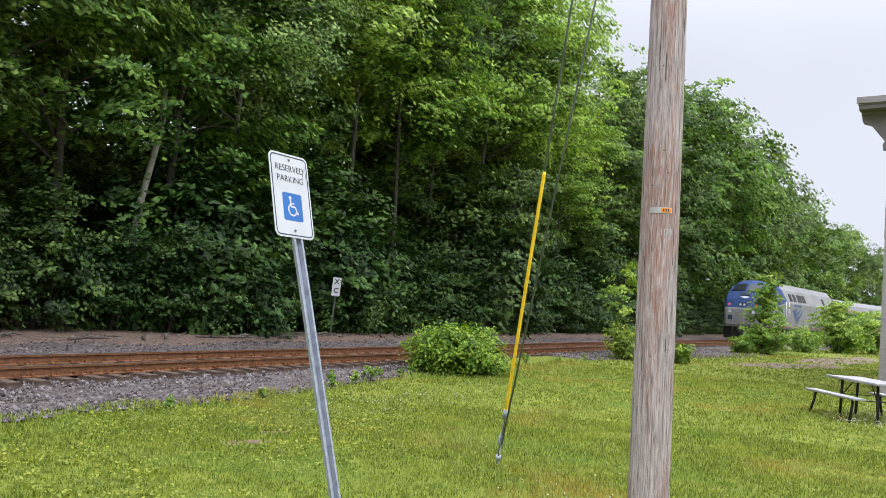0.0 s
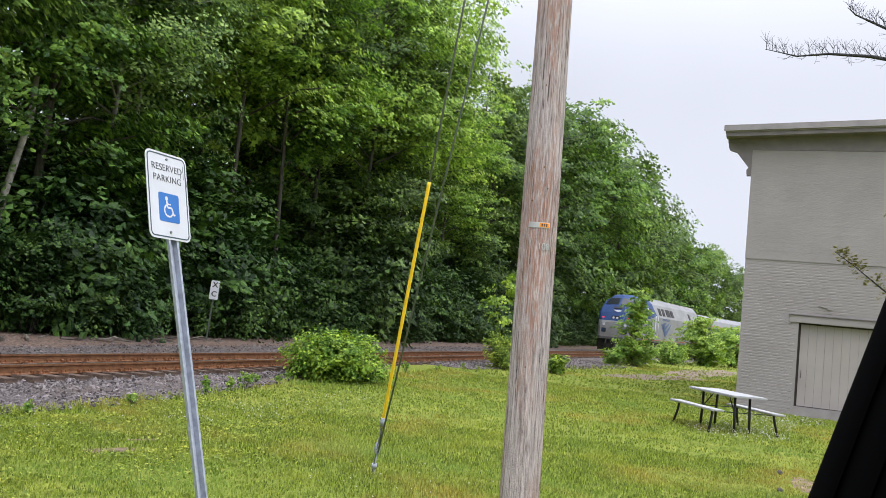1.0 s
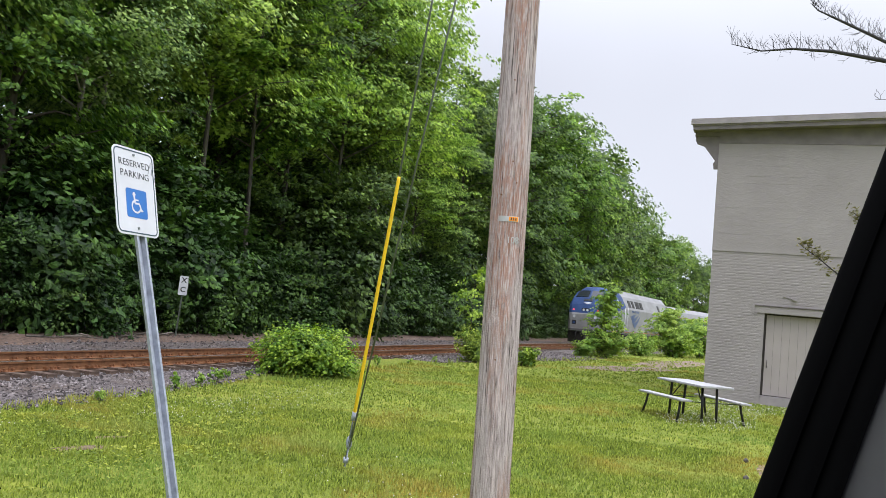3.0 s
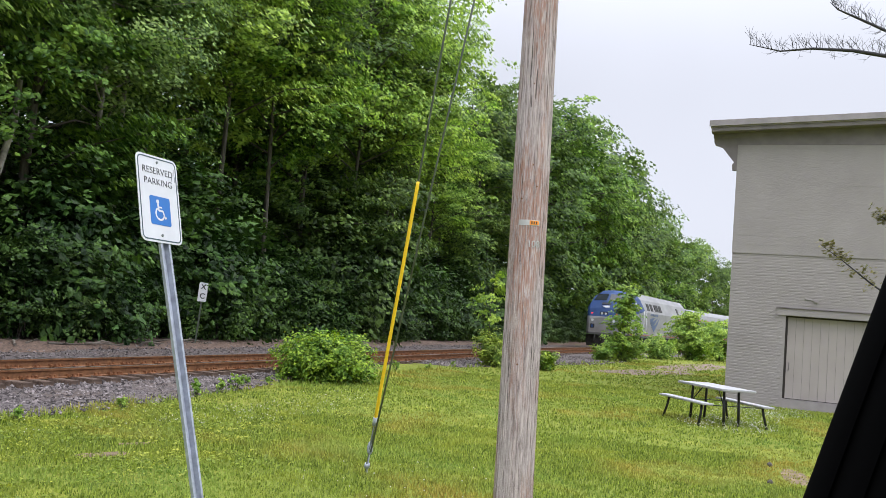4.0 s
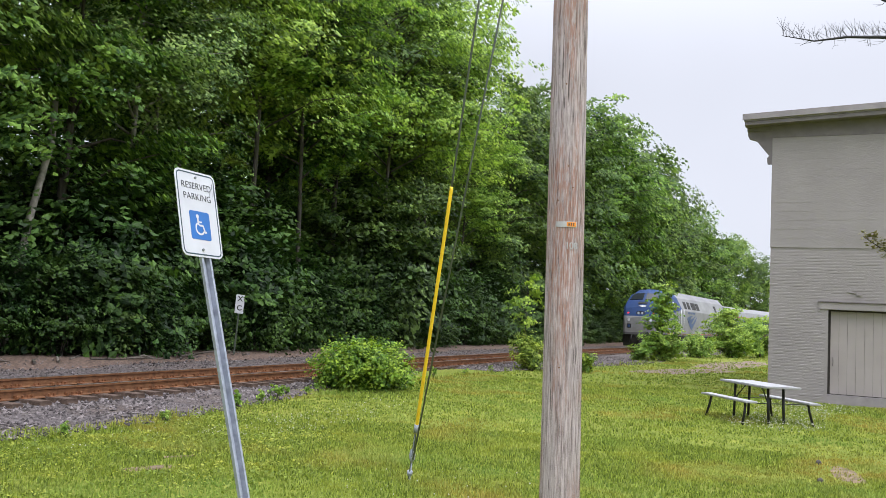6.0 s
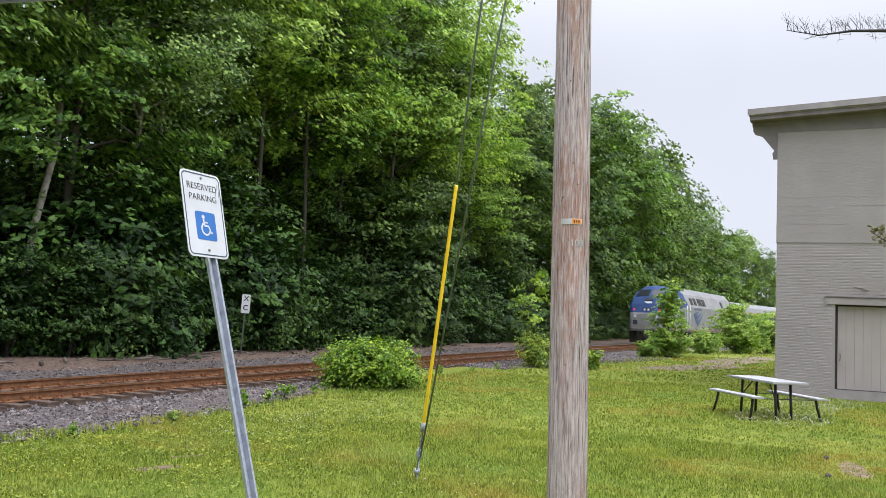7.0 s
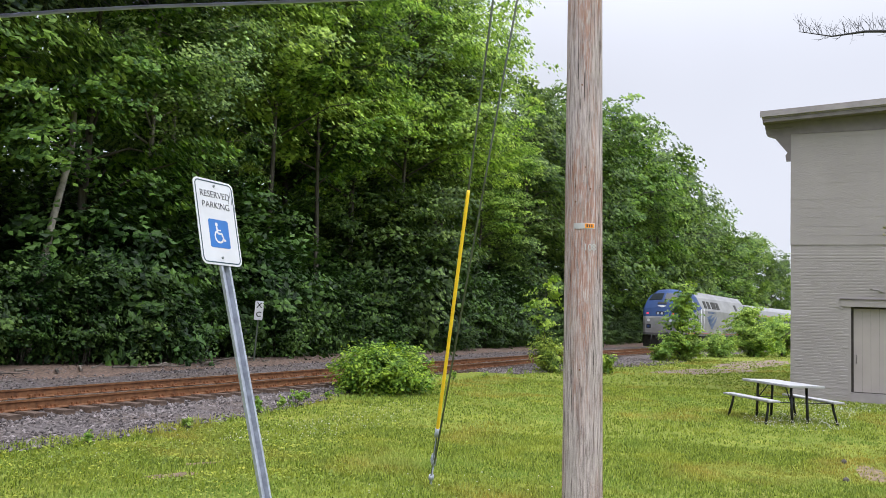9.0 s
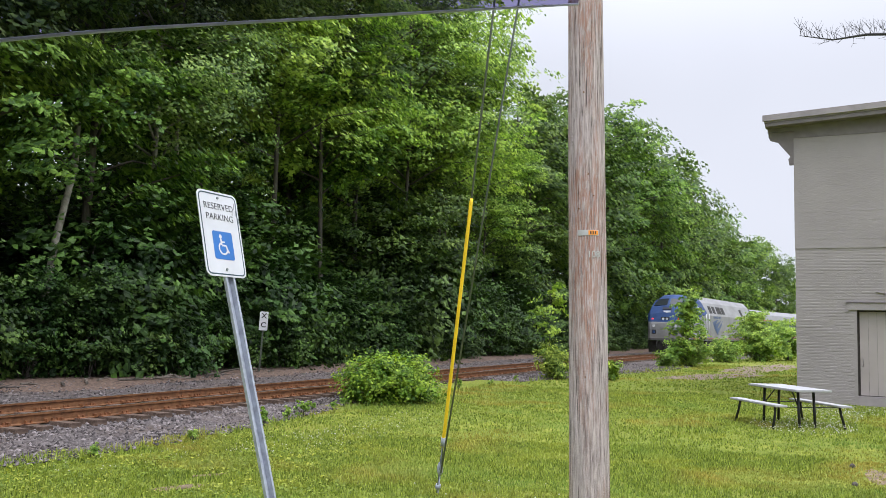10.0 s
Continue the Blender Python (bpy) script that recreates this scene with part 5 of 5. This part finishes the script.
def truck(parent, x, base=2.8):
    for s in (-1, 1):
        bm = box((x - base / 2 - 0.5, s * 1.02 - 0.09, 0.45), (x + base / 2 + 0.5, s * 1.02 + 0.09, 0.72), 0.03)
        for e in (-1, 1):
            box((x + e * base / 2 - 0.2, s * 1.02 - 0.12, 0.32), (x + e * base / 2 + 0.2, s * 1.02 + 0.12, 0.85), 0.03, bm)
            tube([(x + e * 0.7, s * 1.05, 0.55), (x + e * 0.7, s * 1.05, 1.0)], 0.1, 8, bm)
        box((x - 0.35, s * 1.0 - 0.14, 0.5), (x + 0.35, s * 1.0 + 0.14, 0.95), 0.03, bm)
        part("truck_frame", bm, M_DARK, parent)
    for e in (-1, 1):
        wheelset(parent, x + e * base / 2)


def rider(x0, x1):
    """The pose of a vehicle whose ends stand at x0 and x1 of the track."""
    a, b_ = Vector((x0, rail_y(x0), 0.0)), Vector((x1, rail_y(x1), 0.0))
    return Matrix.Translation(a) @ pose(0, 0, 0, 0, 0, math.degrees(math.atan2(b_.y - a.y, b_.x - a.x)))


def locomotive(m):
    t = thing("locomotive", "silver and blue diesel locomotive with red marker lamps", "locomotive", m)

    def section(x, hw, top, low=0.98):
        belt, sh = min(2.9, top - 0.38 if top < 3.6 else 2.9), min(3.85, top - 0.12)
        k = hw / 1.52
        belt = min(belt, sh - 0.12)
        half = [(hw, low), (hw, belt), (hw - 0.40 * k * min(1, (sh - belt) / 0.95 + 0.12), sh), (0.72 * k, top - 0.05), (0.0, top)]
        return [(x, -a, z) for a, z in half] + [(x, a, z) for a, z in half[-2::-1]]

    st = [section(x, w, h) for x, w, h in ((0.0, 1.05, 2.22), (0.12, 1.2, 2.5), (0.34, 1.32, 2.95), (0.72, 1.43, 3.42), (1.32, 1.50, 4.02), (1.6, 1.52, 4.2), (2.2, 1.52, 4.31), (3.2, 1.52, 4.35), (19.6, 1.52, 4.33), (19.9, 1.42, 4.22))]
    body = part("body", loft(st), M_LOCO, t)
    # windscreen panes lie on the sloping front
    a, b_ = Vector((0.80, 0, 3.50)), Vector((1.28, 0, 3.98))
    n = Vector((-(b_.z - a.z), 0, b_.x - a.x)).normalized() * 0.02
    for s in (-1, 1):
        ws = [a + n + Vector((0, s * 0.09, 0)), a + n + Vector((0, s * 1.04, -0.05)), b_ + n + Vector((0, s * 0.88, -0.06)), b_ + n + Vector((0, s * 0.09, 0))]
        bm = bmesh.new()
        loft([ws, [p - n * 1.5 for p in ws]], bm)
        part("windscreen", bm, M_GLASS, t, "dark windscreen pane")
    lamp = part("headlight", plate(rounded(0.62, 0.26, 0.12), 0.08, pose(0.10, 0, 2.5, 0, 0, -90)), M_LOUVRE, t, "twin headlights in a black oval")
    for s in (-1, 1):
        part("lens", tube([(0.06, s * 0.14, 2.5), (0.11, s * 0.14, 2.5)], 0.085, 12), M_LENS, lamp)
        part("marker_lamp", tube([(0.14, s * 0.92, 2.47), (0.34, s * 0.92, 2.5)], 0.075, 12), M_REDLAMP, t, "glowing red marker lamp")
        part("ditch_light", tube([(-0.03, s * 0.80, 2.0), (0.1, s * 0.80, 2.0)], 0.10, 12), M_LENS, t, "round white ditch light")
        part("step_well", box((-0.02, s * 0.78 - 0.16, 1.42), (0.1, s * 0.78 + 0.16, 1.72), 0.01), M_LOUVRE, t)
        part("receptacle", box((-0.035, s * 0.80 - 0.09, 1.47), (0.0, s * 0.80 + 0.07, 1.66), 0.01), M_NAVY, t, "blue cable receptacle")
    part("number_board", box((-0.03, -0.32, -0.09), (0.05, 0.32, 0.09), 0.01, None, pose(0.56, 0, 3.24, 0, 39, 0)), M_LOUVRE, t)
    bm = bmesh.new()
    for k in range(3):
        plate([(-0.3 + 0.1 * k, 0.06 - 0.05 * k), (0.3, 0.09 - 0.06 * k), (0.3, 0.06 - 0.06 * k), (-0.2 + 0.1 * k, 0.02 - 0.05 * k)], 0.01, pose(0.37, 0, 3.02, -33, 0, -90), bm)
    part("nose_mark", bm, M_PALE, t, "white swept mark on the nose")
    # front plough and coupler
    bm = bmesh.new()
    loft([[(-0.1, 0, 0.12), (0.55, 1.35, 0.12), (0.6, 1.35, 0.12), (0.0, 0, 0.12)], [(0.05, 0, 0.95), (0.6, 1.4, 0.95), (0.66, 1.4, 0.95), (0.15, 0, 0.95)]], bm)
    loft([[(-0.1, 0, 0.12), (0.55, -1.35, 0.12), (0.6, -1.35, 0.12), (0.0, 0, 0.12)], [(0.05, 0, 0.95), (0.6, -1.4, 0.95), (0.66, -1.4, 0.95), (0.15, 0, 0.95)]], bm)
    part("plough", bm, M_DARK, t, "dark steel pilot plough")
    part("coupler", box((-0.55, -0.14, 0.72), (0.2, 0.14, 0.98), 0.04), M_DARK, t)
    bm = tube([(-0.1, -0.5, 0.98), (-0.2, -0.55, 0.6), (-0.1, -0.65, 0.35)], 0.03, 6)
    part("hose", bm, M_LOUVRE, t)
    part("hose", tube([(-0.1, 0.5, 0.98), (-0.2, 0.55, 0.6), (-0.1, 0.65, 0.35)], 0.03, 6), M_LOUVRE, t)
    # side openings, on both flanks; the upper band leans inwards
    for s in (-1, 1):
        flank = Matrix.Diagonal((1, -s, 1, 1)) if s > 0 else Matrix.Identity(4)
        up = flank @ Matrix.Translation((0, -1.525, 2.9)) @ Matrix.Rotation(-math.atan2(0.40, 0.95), 4, "X")
        lo = flank @ Matrix.Translation((0, -1.525, 0))
        for x0, x1 in ((6.3, 7.0), (7.35, 8.0), (8.5, 9.7), (9.9, 10.7), (15.9, 16.5)):
            g = part("louvre", box((x0, -0.012, 0.18), (x1, 0.03, 0.78), 0, None, up), M_LOUVRE, t, "black louvred air intake")
            for k in range(5):
                part("slat", box((x0 + 0.03, -0.025, 0.22 + 0.11 * k), (x1 - 0.03, -0.013, 0.27 + 0.11 * k), 0, None, up), M_DARK, g)
        for x0, x1 in ((17.3, 18.3), (18.4, 19.2)):
            g = part("louvre", box((x0, -0.015, 1.35), (x1, 0.03, 2.0), 0.004, None, lo), M_LOUVRE, t, "black louvred grille")
            for k in range(5):
                part("slat", box((x0 + 0.03, -0.028, 1.4 + 0.12 * k), (x1 - 0.03, -0.016, 1.45 + 0.12 * k), 0, None, lo), M_DARK, g)
        part("cab_window", box((3.5, -0.015, 0.16), (4.05, 0.03, 0.62), 0.005, None, up), M_GLASS, t, "dark cab side window")
        part("cab_window", box((4.15, -0.015, 0.16), (4.6, 0.03, 0.62), 0.005, None, up), M_GLASS, t, "dark cab side window")
        part("mirror", box((3.25, -0.1, 0.12), (3.4, -0.02, 0.6), 0.01, None, up), M_PALE, t)
        part("grille", box((3.8, -0.015, 1.4), (4.4, 0.03, 1.95), 0.004, None, lo), M_LOUVRE, t)
        part("door_recess", box((4.95, -0.012, 1.2), (5.5, 0.03, 2.88), 0.004, None, lo), M_STEEL, t)
        for xx in (4.85, 5.6):
            part("grab_rail", tube([lo @ Vector((xx, -0.06, 1.25)), lo @ Vector((xx, -0.08, 2.0)), lo @ Vector((xx, -0.06, 3.0))], 0.025, 6), M_PALE, t)
        for k in range(3):
            part("step", box((4.98, -0.01, 0.42 + 0.22 * k), (5.46, 0.12, 0.46 + 0.22 * k), 0, None, lo), M_DARK, t)
        part("rear_door", box((19.05, -0.012, 2.05), (19.5, 0.03, 2.85), 0.004, None, lo), M_STEEL, t)
        bm = bmesh.new()
        for k, (x0, x1, z0) in enumerate(((6.7, 8.3, 2.05), (7.0, 9.0, 1.8), (7.5, 9.5, 1.5))):
            plate([(x0, z0 + 0.35), (x0 + 0.4, z0 + 0.42), (x0 + 1.0, z0 + 0.52), (x1 + 0.2, 2.60), (x1 - 0.3, z0 + 0.45 + 0.08 * k), (x0 + 0.75, z0 + 0.05), (x0 + 0.55, z0 - 0.05)], 0.006, lo @ Matrix.Translation((0, -0.006, 0)), bm)
        part("swept_mark", bm, M_NAVY, t, "navy swept stripes on the flank")
        for k in range(6):
            part("mark_bar", box((7.0 + 0.36 * k, -0.006, 2.70), (7.25 + 0.36 * k, 0.002, 2.86), 0, None, lo), M_NAVY, t)
        if s < 0:
            lettering("lettering", "93", 1.05, Matrix.Translation((16.6, -1.53, 1.72)), M_LOUVRE, t, 0.95, 0.0)
    part("skirt", box((5.6, -1.45, 0.45), (14.6, 1.45, 0.979), 0.12), M_DARK, t)
    part("fuel_tank", box((7.2, -1.2, 0.22), (12.8, 1.2, 0.6), 0.08), M_DARK, t)
    truck(t, 3.6)
    truck(t, 16.6)
    return t


def coach(m, band):
    t = thing("passenger_coach", "silver passenger coach with a window band and red pinstripes" if band else "fluted stainless steel passenger coach with a window band", "train coach", m, "coaches of the train")
    half = [(1.5, 0.95), (1.58, 1.5), (1.58, 2.9), (1.42, 3.4), (0.95, 3.75), (0.0, 3.88)]
    sec = lambda x, k: [(x, -a * k, z) for a, z in half] + [(x, a * k, z) for a, z in half[-2::-1]]
    part("body", loft([sec(0.0, 0.94), sec(0.25, 1), (sec(25.7, 1)), sec(25.95, 0.94)]), M_STEEL, t)
    for s in (-1, 1):
        y0, y1 = (-1.596, -1.57) if s < 0 else (1.57, 1.596)
        part("window_band", box((2.2, y0, 2.0), (23.8, y1, 2.72)), M_NAVY if band else M_DARK, t)
        for k in range(13):
            yy = (-1.606, -1.58) if s < 0 else (1.58, 1.606)
            part("window", box((2.6 + 1.62 * k, yy[0], 2.12), (3.8 + 1.62 * k, yy[1], 2.62), 0.01), M_GLASS, t)
        part("end_door", box((0.7, y0, 1.15), (1.5, y1, 3.1), 0.01), M_PALE, t)
        if band:
            for z in (1.28, 2.86):
                part("pinstripe", box((0.3, y0 - 0.002 * (s < 0), z), (25.7, y1 + 0.002 * (s > 0), z + 0.06)), M_RED, t)
        else:
            for k in range(6):
                part("flute", box((0.3, y0, 1.15 + 0.12 * k), (25.7, y1, 1.2 + 0.12 * k)), M_STEEL, t)
    part("underframe", box((7.0, -1.2, 0.4), (19.0, 1.2, 0.949), 0.05), M_DARK, t)
    truck(t, 3.2, 2.6)
    truck(t, 22.8, 2.6)
    return t


NOSE = 60.5
locomotive(rider(NOSE, NOSE + 19.9))
coach(rider(NOSE + 20.9, NOSE + 46.8), True)
plainer = coach(rider(NOSE + 47.8, NOSE + 73.7), False)
copy_thing(plainer, rider(NOSE + 74.7, NOSE + 100.6))

# ---- ties, plates and spikes of the track ----
tie_mesh = part("tie", box((-0.115, -1.3, -0.32), (0.115, 1.3, -0.155), 0.012), M_TIE, track)
plate_v, plate_f = [], []
rng_t = random.Random(2)


def plate_box(x, y, z, w, d, h, turn=0.0):
    o = len(plate_v)
    for dx, dy, dz in ((-1, -1, 0), (1, -1, 0), (1, 1, 0), (-1, 1, 0), (-1, -1, 1), (1, -1, 1), (1, 1, 1), (-1, 1, 1)):
        plate_v.append((x + dx * w, y + dy * d, z + dz * h))
    plate_f.extend([(o + 4, o + 5, o + 6, o + 7), (o, o + 1, o + 5, o + 4), (o + 1, o + 2, o + 6, o + 5), (o + 2, o + 3, o + 7, o + 6), (o + 3, o, o + 4, o + 7)])


for k in range(290):
    x = 2.0 + 0.5 * k + rng_t.uniform(-0.03, 0.03)
    q = tie_mesh if k == 0 else new("tie", tie_mesh.data)
    q.parent = track
    q.matrix_local = pose(x, rail_y(x) + rng_t.uniform(-0.08, 0.08), rng_t.uniform(-0.015, 0.005), 0, 0, rng_t.uniform(-1.5, 1.5) - math.degrees(max(0, min(x, CURVE_TO) - CURVE_FROM) / CURVE_R))
    if x < 70:
        for s in (-0.755, 0.755):
            c = rail_y(x) + s
            plate_box(x, c, -0.158, 0.085, 0.17, 0.014)
            for e in (-1, 1):
                plate_box(x + 0.05 * e, c + 0.088, -0.145, 0.014, 0.02, 0.04)
                plate_box(x - 0.05 * e, c - 0.088, -0.145, 0.014, 0.02, 0.04)
                if k % 2 == 0:
                    plate_box(x + e * 0.145, c, -0.16, 0.02, 0.10, 0.05)
tagged(link("tie_plates", plate_v, plate_f, M_PLATE, track), kind="stuff")
